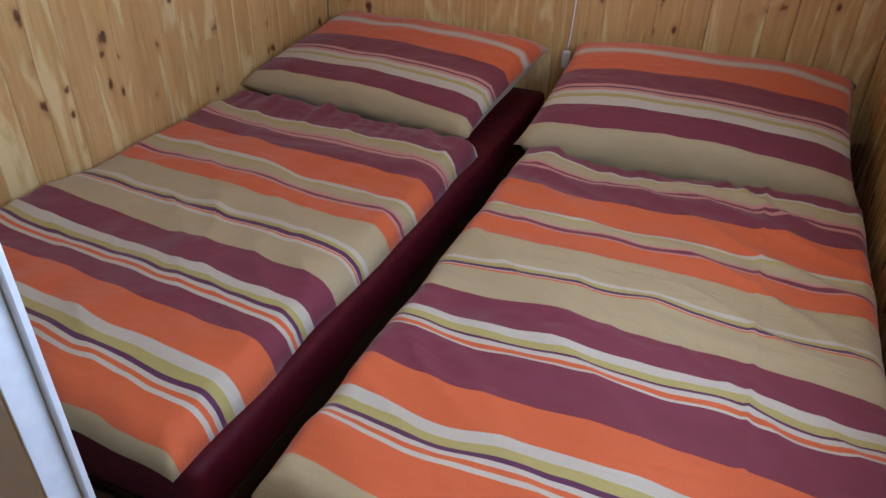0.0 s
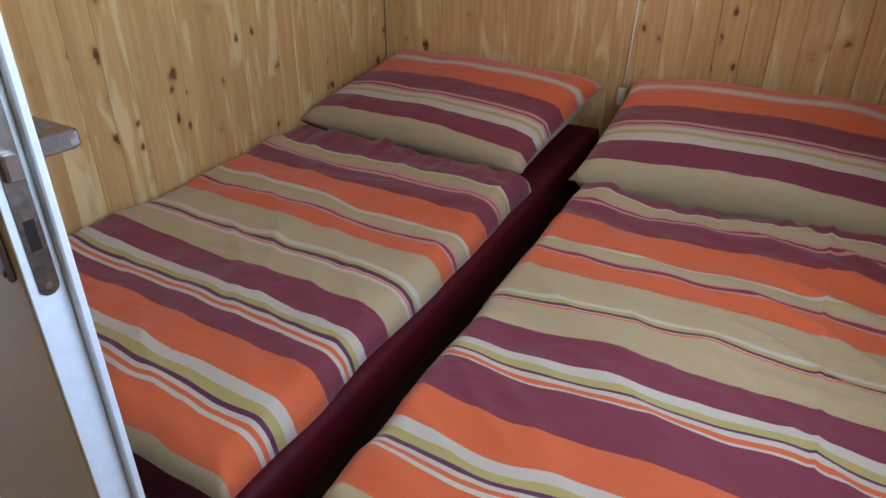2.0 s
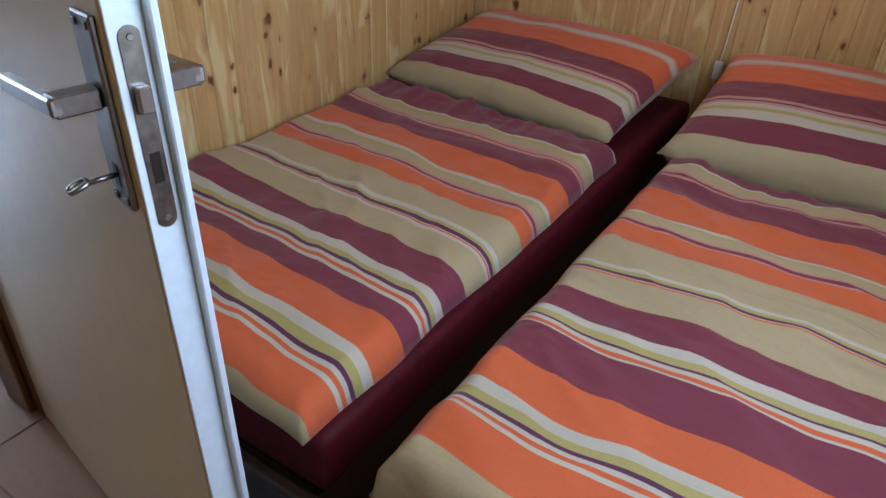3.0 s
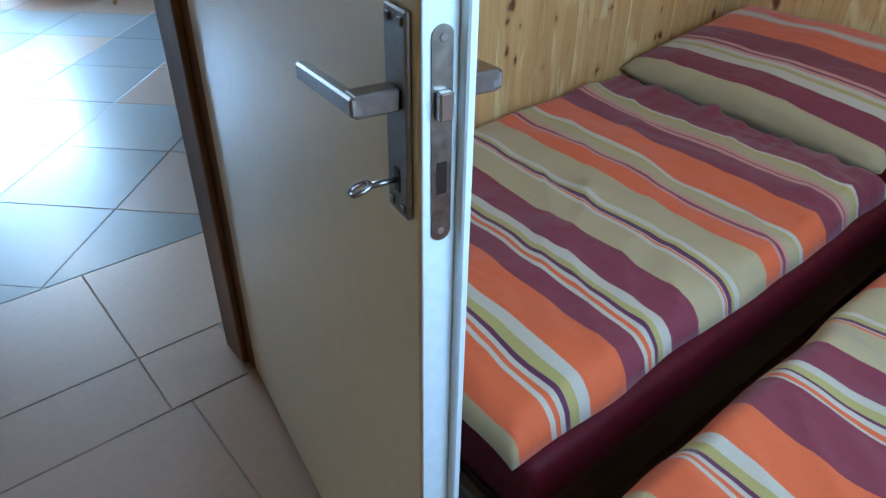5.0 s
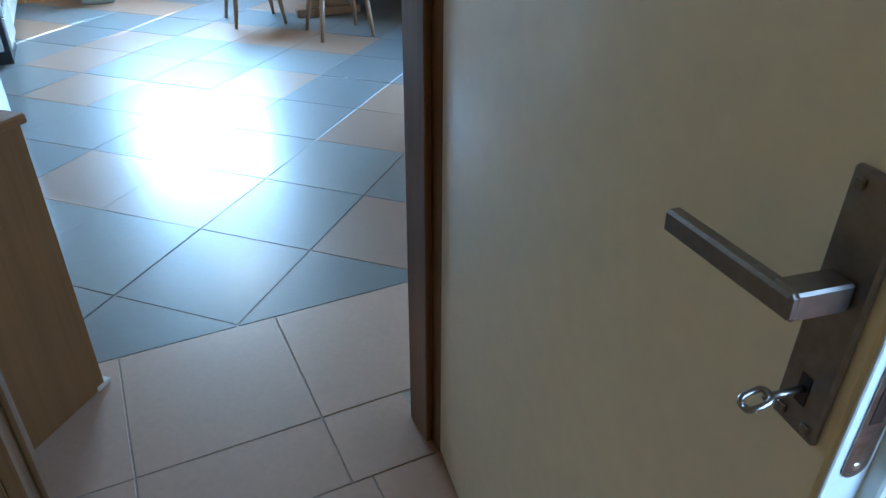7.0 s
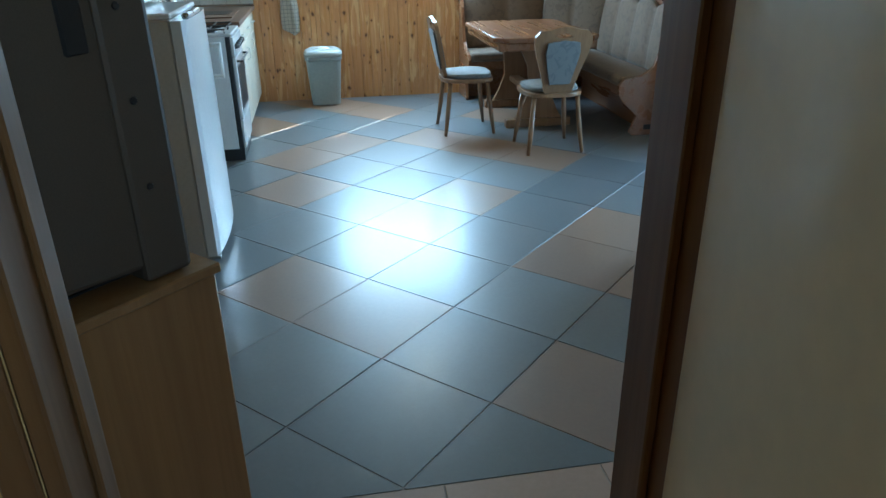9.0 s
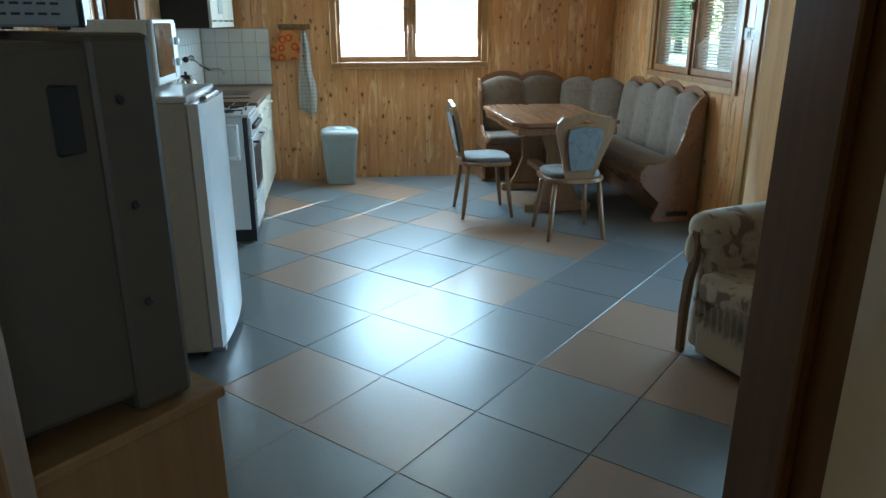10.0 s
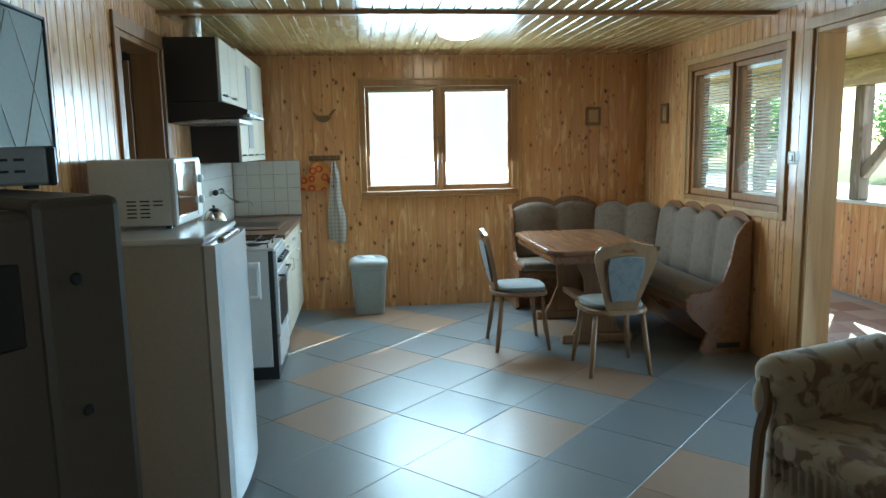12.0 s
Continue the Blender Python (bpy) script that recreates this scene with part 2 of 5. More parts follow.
def stripes(name, bands):
    """Woven cotton with printed stripes along the cloth; bands: (width, colour)."""
    m, t, p = nodes_of(name)
    uv = t.nodes.new("ShaderNodeUVMap")
    nz = node(t, "TexNoise", Scale=4.0, Detail=2.0)
    link(t, uv.outputs[0], nz.inputs["Vector"])
    sep = t.nodes.new("ShaderNodeSeparateXYZ")
    link(t, uv.outputs[0], sep.inputs[0])
    ma = t.nodes.new("ShaderNodeMath")
    ma.operation = "MULTIPLY_ADD"
    link(t, nz.outputs[0], ma.inputs[0])
    ma.inputs[1].default_value = 0.022
    link(t, sep.outputs[1], ma.inputs[2])
    total = sum(w for w, c in bands)
    pos, half = 0.0, (len(bands) + 1) // 2
    cols = []
    for chunk in (bands[:half], bands[half:]):
        stops, start = [], pos
        for w, c in chunk:
            stops.append((0.011 + pos / total, c))
            pos += w
        cols.append((start / total, ramp(t, ma.outputs[0], stops, "CONSTANT")))
    gt = t.nodes.new("ShaderNodeMath")
    gt.operation = "GREATER_THAN"
    link(t, ma.outputs[0], gt.inputs[0])
    gt.inputs[1].default_value = 0.011 + cols[1][0]
    c = mixed(t, gt.outputs[0], cols[0][1], cols[1][1])
    co = t.nodes.new("ShaderNodeTexCoord")
    wv = node(t, "TexNoise", Scale=420.0, Detail=2.0)
    link(t, co.outputs["Object"], wv.inputs["Vector"])
    c = mixed(t, 1.0, c, ramp(t, wv.outputs[0], [(0.3, (0.88,) * 3), (0.7, (1.0,) * 3)]), "MULTIPLY")
    link(t, c, p.inputs["Base Color"])
    p.inputs["Roughness"].default_value = 0.78
    p.inputs["Sheen Weight"].default_value = 0.15
    wr = node(t, "TexNoise", Scale=6.0, Detail=2.0, Distortion=0.6)
    link(t, co.outputs["Object"], wr.inputs["Vector"])
    mp = t.nodes.new("ShaderNodeMapping")
    mp.inputs["Scale"].default_value = (4.0, 8.0, 6.0)
    mp.inputs["Rotation"].default_value = (0, 0, 0.5)
    link(t, co.outputs["Object"], mp.inputs["Vector"])
    cr = node(t, "TexNoise", Scale=1.1, Detail=2.0, Distortion=1.2)
    link(t, mp.outputs[0], cr.inputs["Vector"])
    sm = t.nodes.new("ShaderNodeMath")
    link(t, wr.outputs[0], sm.inputs[0])
    link(t, cr.outputs[0], sm.inputs[1])
    bump(t, p, sm.outputs[0], 0.35, 0.030)
    return m




def duvet_bands(edges):
    """Wide stripes end at the given places along the cloth; a cluster of fine lines fills every third gap."""
    fine = [(0.12, CREAM), (0.12, ORANGE), (0.11, CREAM), (0.14, DUSK), (0.22, YELLOW), (0.29, CREAM)]
    pale = [(0.13, PINK), (0.10, PLUM), (0.12, PINK), (0.38, BEIGE), (0.12, YELLOW), (0.15, CREAM)]
    order = [BEIGE, ORANGE, fine, ORANGE, PLUM, fine, PLUM, BEIGE, fine, BEIGE, ORANGE, pale, ORANGE, PLUM, pale, PLUM, CREAM]
    out, at = [], edges[0]
    for end, what in zip(edges[1:], order):
        if isinstance(what, list):
            out += [((end - at) * w, c) for w, c in what]
        else:
            out.append((end - at, what))
        at = end
    return out


M["duvet_cloth_short"] = stripes("duvet_cloth_short", duvet_bands([0.02, 0.036, 0.110, 0.198, 0.297, 0.355, 0.437, 0.525, 0.605, 0.660, 0.760, 0.818, 0.915, 1.032, 1.120, 1.215, 1.355, 1.38]))
M["duvet_cloth"] = stripes("duvet_cloth", duvet_bands([0.0, 0.065, 0.158, 0.245, 0.328, 0.430, 0.501, 0.577, 0.676, 0.714, 0.820, 0.893, 0.962, 1.086, 1.175, 1.265, 1.34, 1.35]))
M["pillow_cloth"] = stripes("pillow_cloth", [(60, BEIGE), (76, PLUM), (34, CREAM), (14, YELLOW), (16, CREAM), (10, PINK), (8, DUSK), (14, PINK), (84, PLUM), (100, ORANGE), (10, PINK), (28, CREAM), (12, PINK), (70, ORANGE), (30, PINK), (30, BEIGE)])


def patterned(name, ground, figure, scale, amount=0.5):
    """Upholstery with a woven figure."""
    m, t, p = nodes_of(name)
    co = t.nodes.new("ShaderNodeTexCoord")
    n1 = node(t, "TexNoise", Scale=scale, Detail=3.0, Distortion=1.2)
    n2 = node(t, "TexNoise", Scale=400.0, Detail=2.0)
    link(t, co.outputs["Object"], n1.inputs["Vector"])
    link(t, co.outputs["Object"], n2.inputs["Vector"])
    c = mixed(t, ramp(t, n1.outputs[0], [(0.52, (0, 0, 0)), (0.60, (amount,) * 3)]), ground, figure)
    c = mixed(t, 1.0, c, ramp(t, n2.outputs[0], [(0.3, (0.82,) * 3), (0.7, (1.0,) * 3)]), "MULTIPLY")
    link(t, c, p.inputs["Base Color"])
    p.inputs["Roughness"].default_value = 0.85
    p.inputs["Sheen Weight"].default_value = 0.3
    bump(t, p, n2.outputs[0], 0.2, 0.002)
    return m


M["bench_cloth"] = patterned("bench_cloth", (0.18, 0.122, 0.08), (0.10, 0.068, 0.045), 16.0)
M["chair_cloth"] = patterned("chair_cloth", (0.17, 0.172, 0.165), (0.09, 0.098, 0.105), 14.0)
M["armchair_cloth"] = patterned("armchair_cloth", (0.50, 0.41, 0.30), (0.14, 0.065, 0.035), 8.0, 0.8)
M["armchair_plain"] = simple("armchair_plain", (0.50, 0.42, 0.31), 0.85, amount=0.08, grain=300)


def ringed(name, ground, ring):
    """Cotton printed with loose rings."""
    m, t, p = nodes_of(name)
    co = t.nodes.new("ShaderNodeTexCoord")
    vor = node(t, "TexVoronoi", Scale=11.0, Randomness=0.6)
    link(t, co.outputs["Object"], vor.inputs["Vector"])
    c = mixed(t, ramp(t, vor.outputs["Distance"], [(0.20, (0, 0, 0)), (0.24, (1, 1, 1)), (0.36, (1, 1, 1)), (0.40, (0, 0, 0))]), ground, ring)
    link(t, c, p.inputs["Base Color"])
    p.inputs["Roughness"].default_value = 0.85
    return m


def checked(name, ground, line):
    """White cotton with a woven check of thin lines."""
    m, t, p = nodes_of(name)
    co = t.nodes.new("ShaderNodeTexCoord")
    c = ground
    for way in ("Y", "Z"):
        wv = node(t, "TexWave", Scale=9.0, Distortion=0.3)
        wv.bands_direction = way
        link(t, co.outputs["Object"], wv.inputs["Vector"])
        c = mixed(t, ramp(t, wv.outputs["Color"], [(0.90, (0, 0, 0)), (0.95, (0.5,) * 3)]), c, line)
    link(t, c, p.inputs["Base Color"])
    p.inputs["Roughness"].default_value = 0.9
    return m


M["mitt_cloth"] = ringed("mitt_cloth", (0.78, 0.36, 0.10), (0.70, 0.10, 0.03))
M["towel_cloth"] = checked("towel_cloth", (0.66, 0.63, 0.56), (0.25, 0.25, 0.24))


def glass(name, color=(0.95, 0.98, 0.98), rough=0.0):
    m, t, p = nodes_of(name)
    p.inputs["Base Color"].default_value = (*color, 1)
    p.inputs["Roughness"].default_value = rough
    p.inputs["Transmission Weight"].default_value = 1.0
    p.inputs["IOR"].default_value = 1.1
    return m


M["glass"] = glass("glass")


def translucent(name, color, share):
    m, t, p = nodes_of(name)
    p.inputs["Base Color"].default_value = (*color, 1)
    p.inputs["Roughness"].default_value = 0.5
    tr = node(t, "BsdfTranslucent", Color=(*color, 1))
    mx = node(t, "MixShader", Fac=share)
    link(t, p.outputs[0], mx.inputs[1])
    link(t, tr.outputs[0], mx.inputs[2])
    link(t, mx.outputs[0], t.nodes["Material Output"].inputs[0])
    return m


M["slat"] = translucent("slat", (0.86, 0.87, 0.86), 0.55)
m_, t_, p_ = nodes_of("lit_glass")
p_.inputs["Base Color"].default_value = (0.85, 0.82, 0.75, 1)
p_.inputs["Emission Color"].default_value = (1.0, 0.88, 0.66, 1)
p_.inputs["Emission Strength"].default_value = 6.0
M["lit_glass"] = m_
M["lamp_glass"] = translucent("lamp_glass", (0.85, 0.83, 0.76), 0.4)
M["leaf"] = translucent("leaf", (0.15, 0.30, 0.10), 0.6)
M["bark"] = simple("bark", (0.10, 0.075, 0.055), 0.9, amount=0.3, grain=20, relief=0.5)
M["grass"] = simple("grass", (0.13, 0.17, 0.06), 0.9, amount=0.3, grain=2.0)
M["gravel"] = simple("gravel", (0.58, 0.58, 0.55), 0.9, amount=0.2, grain=30.0)

# ---- building helpers ----


def ibox(bm, x0, x1, y0, y1, z0, z1, bev=0.0, m=None):
    """A box between limits, with chamfered edges; m moves it."""
    vs = [bm.verts.new((x, y, z)) for z in (z0, z1) for y in (y0, y1) for x in (x0, x1)]
    fs = [bm.faces.new([vs[i] for i in q]) for q in ((0, 2, 3, 1), (4, 5, 7, 6), (0, 1, 5, 4), (2, 6, 7, 3), (0, 4, 6, 2), (1, 3, 7, 5))]
    if bev:
        es = list({e for f in fs for e in f.edges})
        out = bmesh.ops.bevel(bm, geom=es, offset=bev, segments=2 if bev > 0.008 else 1, affect="EDGES", profile=0.5)
        vs = list({v for f in out["faces"] for v in f.verts} | {v for v in vs if v.is_valid})
    if m is not None:
        bmesh.ops.transform(bm, matrix=m, verts=[v for v in vs if v.is_valid])
    return bm


def box(*a, **k):
    return ibox(bmesh.new(), *a, **k)


def lathe(bm, profile, seg=24, m=None, squash=(1, 1)):
    """A turned body round z from (radius, height) pairs."""
    rings = []
    for r, z in profile:
        rings.append([bm.verts.new((r * math.cos(2 * math.pi * i / seg) * squash[0], r * math.sin(2 * math.pi * i / seg) * squash[1], z)) for i in range(seg)])
    for a, b in zip(rings, rings[1:]):
        for i in range(seg):
            bm.faces.new((a[i], a[(i + 1) % seg], b[(i + 1) % seg], b[i]))
    bm.faces.new(rings[0][::-1])
    bm.faces.new(rings[-1])
    if m is not None:
        bmesh.ops.transform(bm, matrix=m, verts=[v for r in rings for v in r])
    return bm


def tube(bm, pts, r, seg=10):
    """A round bar through points; r: one radius or one for each point."""
    pts = [Vector(p) for p in pts]
    rs = r if isinstance(r, (list, tuple)) else [r] * len(pts)
    rings = []
    for i, p in enumerate(pts):
        d = (pts[min(i + 1, len(pts) - 1)] - pts[max(i - 1, 0)]).normalized()
        u = d.cross(Vector((0.31, 0.2, 0.93))).normalized()
        v = d.cross(u)
        rings.append([bm.verts.new(p + rs[i] * (math.cos(2 * math.pi * k / seg) * u + math.sin(2 * math.pi * k / seg) * v)) for k in range(seg)])
    for a, b in zip(rings, rings[1:]):
        for i in range(seg):
            bm.faces.new((a[i], a[(i + 1) % seg], b[(i + 1) % seg], b[i]))
    bm.faces.new(rings[0][::-1])
    bm.faces.new(rings[-1])
    return bm


def slab(bm, outline, z0, z1, m=None, bev=0.0):
    """A plate from an outline in x, y between two heights."""
    a = [bm.verts.new((x, y, z0)) for x, y in outline]
    b = [bm.verts.new((x, y, z1)) for x, y in outline]
    n = len(outline)
    fs = [bm.faces.new(a[::-1]), bm.faces.new(b)]
    fs += [bm.faces.new((a[i], a[(i + 1) % n], b[(i + 1) % n], b[i])) for i in range(n)]
    vs = a + b
    if bev:
        out = bmesh.ops.bevel(bm, geom=list(fs[0].edges) + list(fs[1].edges), offset=bev, segments=2, affect="EDGES", profile=0.5)
        vs = list({v for f in out["faces"] for v in f.verts} | {v for v in vs if v.is_valid})
    if m is not None:
        bmesh.ops.transform(bm, matrix=m, verts=vs)
    return bm


def mesh_of(name, bm, material, smooth=False):
    me = bpy.data.meshes.new(name)
    bmesh.ops.recalc_face_normals(bm, faces=bm.faces)
    bm.to_mesh(me)
    bm.free()
    me.materials.append(M[material] if isinstance(material, str) else material)
    if smooth:
        me.shade_smooth()
    return me


def part(name, bm, material, parent, label="", smooth=False):
    ob = new(name, mesh_of(name, bm, material, smooth))
    ob.parent = parent
    return tagged(ob, label)


def thing(name, label, category, loc=(0, 0, 0), turn=0.0, group="", kind=""):
    ob = new(name)
    ob.empty_display_size = 0.1
    ob.matrix_world = pose(*loc, 0, 0, turn)
    return tagged(ob, label, category, group, kind)


def single(name, bm, material, label, category, loc=(0, 0, 0), turn=0.0, kind="", group="", smooth=False):
    ob = new(name, mesh_of(name, bm, material, smooth))
    ob.matrix_world = pose(*loc, 0, 0, turn)
    return tagged(ob, label, category, group, kind)


# ---- the large structure ----
XW, YN, YS, HC = -6.33, 2.267, -1.70, 2.37      # kitchen: west, north and south faces, ceiling
XP = -0.146                                       # kitchen face of the partition
BX, BY, BS, HB = 2.03, 2.08, -1.55, 2.30          # bedroom: east, north, south faces, ceiling
WIN_W = (-0.513, 0.987, 1.072, 2.148)             # y0 y1 z0 z1
WIN_N = (-5.43, -4.045, 1.045, 2.16)              # x0 x1 z0 z1
DOOR_N = (-3.78, -2.86, 0.0, 2.19)
DOOR_S = (-4.22, -3.47, 0.0, 2.14)
DOOR_P = (-0.902, 0.032, 0.0, 2.08)                 # y0 y1 z0 z1 in the partition
WIN_B = (-0.20, 0.80, 1.12, 2.0)                   # bedroom east window, beside the camera


def wall_with(name, axis, p0, p1, u0, u1, h, holes, label, mat="plaster"):
    """A solid wall between planes p0 and p1, along u, with openings right through."""
    bm = bmesh.new()

    def seg(a, b, c, d):
        if b - a > 0.001 and d - c > 0.001:
            if axis == "x":
                ibox(bm, p0, p1, a, b, c, d)
            else:
                ibox(bm, a, b, p0, p1, c, d)
    at = u0
    for a, b, c, d in sorted(holes):
        seg(at, a, 0, h)
        seg(a, b, 0, c)
        seg(a, b, d, h)
        at = b
    seg(at, u1, 0, h)
    return single(name, bm, mat, label, "wall", kind="structure")


TH = 0.018
w_west = wall_with("wall_west", "x", XW - 0.16, XW - TH, YS - 0.16, YN + 0.16, HC + 0.2, [WIN_W], "knotty pine plank wall with a window")
w_north = wall_with("wall_north", "y", YN + TH, YN + 0.18, XW - 0.16 + 0.16 - TH, XP, HC + 0.2, [WIN_N, DOOR_N], "knotty pine plank wall with window and porch door")
w_south = wall_with("wall_south", "y", YS - 0.16, YS - TH, XW - TH, XP, HC + 0.2, [DOOR_S], "varnished pine plank wall with a doorway")
w_part = wall_with("wall_partition", "x", XP, -TH, YS - 0.16, YN + 0.18, HC + 0.2, [DOOR_P], "pine plank wall between bedroom and kitchen")
w_bn = wall_with("wall_bedroom_north", "y", BY + TH, BY + 0.14, 0.0 - TH, BX + 0.14, HC + 0.2, [], "knotty pine plank wall at the head of the beds")
w_be = wall_with("wall_bedroom_east", "x", BX + TH, BX + 0.14, BS - 0.14, BY + TH, HC + 0.2, [WIN_B], "pine plank wall beside the bed")
w_bs = wall_with("wall_bedroom_south", "y", BS - 0.14, BS, -TH, BX + TH, HC + 0.2, [], "plain pine wall of the bedroom", "pine_bedroom")

single("ceiling_bedroom", box(-TH, BX + TH, BS, BY + TH, HB, HB + 0.05), "pine_ceiling", "varnished pine ceiling over the bedroom", "ceiling", kind="structure")
bm = bmesh.new()
cw = 0.10
n = int((YN - YS) / cw) + 1
for i in range(n):
    a = YS + i * cw
    for x0, x1 in ((XW, -4.255), (-4.225, XP)):
        ibox(bm, x0, x1, a + 0.003, min(a + cw - 0.003, YN), HC, HC + 0.02, 0.004)
ibox(bm, XW, XP, YS, YN, HC + 0.012, HC + 0.08)
single("ceiling", bm, "pine_ceiling", "glossy varnished pine board ceiling", "ceiling", kind="structure")
single("trim", box(-4.275, -4.205, YS, YN, HC - 0.022, HC + 0.004, 0.004), "trim_wood", "brown batten across the ceiling boards", "batten", kind="structure")
single("ground", box(-60, 60, -60, 80, -0.30, -0.25), "grass", "sunlit lawn around the cabin", "ground", kind="structure")
floor = single("floor", box(XW - 0.1, BX + 0.1, YS - 0.1, YN + 0.18, -0.12, -0.0022), "grout_dark", "diagonal blue-grey and tan ceramic floor tiles", "floor", kind="structure")

# ---- windows and doors of the setting ----


def window_unit(name, axis, plane, u0, u1, z0, z1, depth, label, sign):
    """A wooden window: outer frame, mullion, two sashes with panes, blinds behind the glass. sign: the way out."""
    win = thing(name, label, "window", kind="structure")

    def b(a0, a1, d0, d1, c0, c1, bev=0.003):
        p, q = sorted((plane + sign * d0, plane + sign * d1))
        return box(p, q, a0, a1, c0, c1, bev) if axis == "x" else box(a0, a1, p, q, c0, c1, bev)

    w = 0.055
    part("window_frame", b(u0, u1, -0.012, depth, z1 - w, z1), "trim_wood", win)
    part("window_frame", b(u0, u1, -0.020, depth, z0, z0 + w * 0.8), "trim_wood", win)
    part("window_frame", b(u0, u0 + w, -0.010, depth, z0 + w * 0.8 + 0.001, z1 - w - 0.001), "trim_wood", win)
    part("window_frame", b(u1 - w, u1, -0.010, depth, z0 + w * 0.8 + 0.001, z1 - w - 0.001), "trim_wood", win)
    mid = (u0 + u1) / 2
    part("mullion", b(mid - 0.022, mid + 0.022, -0.008, depth, z0 + w * 0.8 + 0.001, z1 - w - 0.001), "trim_wood", win)
    for a0, a1 in ((u0 + w + 0.002, mid - 0.024), (mid + 0.024, u1 - w - 0.002)):
        c0, c1 = z0 + w * 0.8 + 0.003, z1 - w - 0.003
        s = part("sash", b(a0, a1, 0.012, 0.055, c0, c0 + 0.05), "trim_wood", win)
        part("rail", b(a0, a1, 0.012, 0.055, c1 - 0.035, c1), "trim_wood", s)
        part("stile", b(a0, a0 + 0.034, 0.012, 0.055, c0 + 0.051, c1 - 0.036), "trim_wood", s)
        part("stile", b(a1 - 0.034, a1, 0.012, 0.055, c0 + 0.051, c1 - 0.036), "trim_wood", s)
        pane = part("pane", b(a0 + 0.034, a1 - 0.034, 0.030, 0.034, c0 + 0.05, c1 - 0.035, 0.0), "glass", s)
        pane.visible_shadow = False
    hd = part("window_handle", b(mid - 0.010, mid + 0.010, -0.030, -0.009, (z0 + z1) / 2 - 0.03, (z0 + z1) / 2 + 0.03, 0.004), "old_metal", win)
    part("lever", b(mid - 0.07, mid + 0.008, -0.042, -0.031, (z0 + z1) / 2 - 0.008, (z0 + z1) / 2 + 0.008, 0.003), "old_metal", hd)
    return win


window_unit("window_1", "x", XW, *WIN_W, 0.094, "brown wooden two-sash kitchen window", -1)
window_unit("window_2", "y", YN, *WIN_N, 0.15, "brown wooden two-sash window by the corner bench", 1)


def blind(axis, plane, u0, u1, z0, z1, tilt, label, pitch=0.0235, slots=()):
    """A venetian blind: head rail, slats, bottom rail, cords."""
    cx = (u0 + u1) / 2
    loc = (plane, cx, z0) if axis == "x" else (cx, plane, z0)
    bl = thing("venetian_blind", label, "window blind", loc, 90.0 if axis == "x" else 0.0, "window blinds")
    half, h = (u1 - u0) / 2, z1 - z0
    part("head_rail", box(-half, half, -0.012, 0.012, h - 0.025, h, 0.003), "white_plastic", bl)
    part("bottom_rail", box(-half, half, -0.010, 0.010, 0.0, 0.012, 0.003), "white_plastic", bl)
    bm = bmesh.new()
    ends = [-half, *(q for p in slots for q in (p - cx - 0.004, p - cx + 0.004)), half]
    for e0, e1 in zip(ends[::2], ends[1::2]):
        slab(bm, [(e0, -0.0128), (e1, -0.0128), (e1, 0.0128), (e0, 0.0128)], -0.0004, 0.0004)
    me = mesh_of("slat", bm, "slat")
    for i in range(int((h - 0.05) / pitch)):
        ob = new("slat", me)
        ob.parent = bl
        ob.matrix_basis = pose(0, 0, 0.024 + i * pitch, tilt, 0, 0)
    for s in (-0.7, 0.7):
        part("cord", tube(bmesh.new(), [(s * half, -0.014, 0.01), (s * half, -0.014, h - 0.02)], 0.0012, 6), "white_plastic", bl)
    return bl


my = (WIN_W[0] + WIN_W[1]) / 2
for a0, a1, cut in ((WIN_W[0] + 0.088, my - 0.065, (-0.17,)), (my + 0.056, WIN_W[1] - 0.098, (0.54,))):
    blind("x", XW - 0.085, a0, a1, WIN_W[2] + 0.09, WIN_W[3] - 0.085, 108.0, "white venetian blind shut over the kitchen window", slots=cut)
mx = (WIN_N[0] + WIN_N[1]) / 2
for a0, a1 in ((WIN_N[0] + 0.09, mx - 0.058), (mx + 0.058, WIN_N[1] - 0.09)):
    blind("y", YN + 0.09, a0, a1, WIN_N[2] + 0.09, WIN_N[3] - 0.09, 24.0, "white venetian blind with open slats in the window")


def casing(name, axis, plane, u0, u1, z0, z1, w, mat, label, side, sill=True):
    """Flat boards round an opening on the face of a wall; side: the way into the room."""
    c = thing(name, label, "trim", kind="structure")

    def b(a0, a1, c0, c1):
        p, q = sorted((plane + side * 0.002, plane + side * 0.018))
        return box(p, q, a0, a1, c0, c1, 0.003) if axis == "x" else box(a0, a1, p, q, c0, c1, 0.003)
    part("board", b(u0 - w, u0, z0 if z0 < 0.1 else z0 - w, z1), mat, c)
    part("board", b(u1, u1 + w, z0 if z0 < 0.1 else z0 - w, z1), mat, c)
    part("board", b(u0 - w, u1 + w, z1 + 0.001, z1 + w), mat, c)
    if sill and z0 > 0.1:
        part("board", b(u0 + 0.001, u1 - 0.001, z0 - w, z0), mat, c)
    return c


casing("trim_1", "x", XW, *WIN_W, 0.018, "casing_tan", "light wooden casing round the kitchen window", 1)
casing("trim_2", "y", YN, *WIN_N, 0.05, "casing_tan", "light wooden casing round the side window", -1)
casing("trim_3", "y", YN, *DOOR_N, 0.07, "casing_tan", "light wooden casing round the porch doorway", -1)
casing("trim_4", "y", YS, *DOOR_S, 0.08, "door_brown", "dark brown casing round the side doorway", 1)

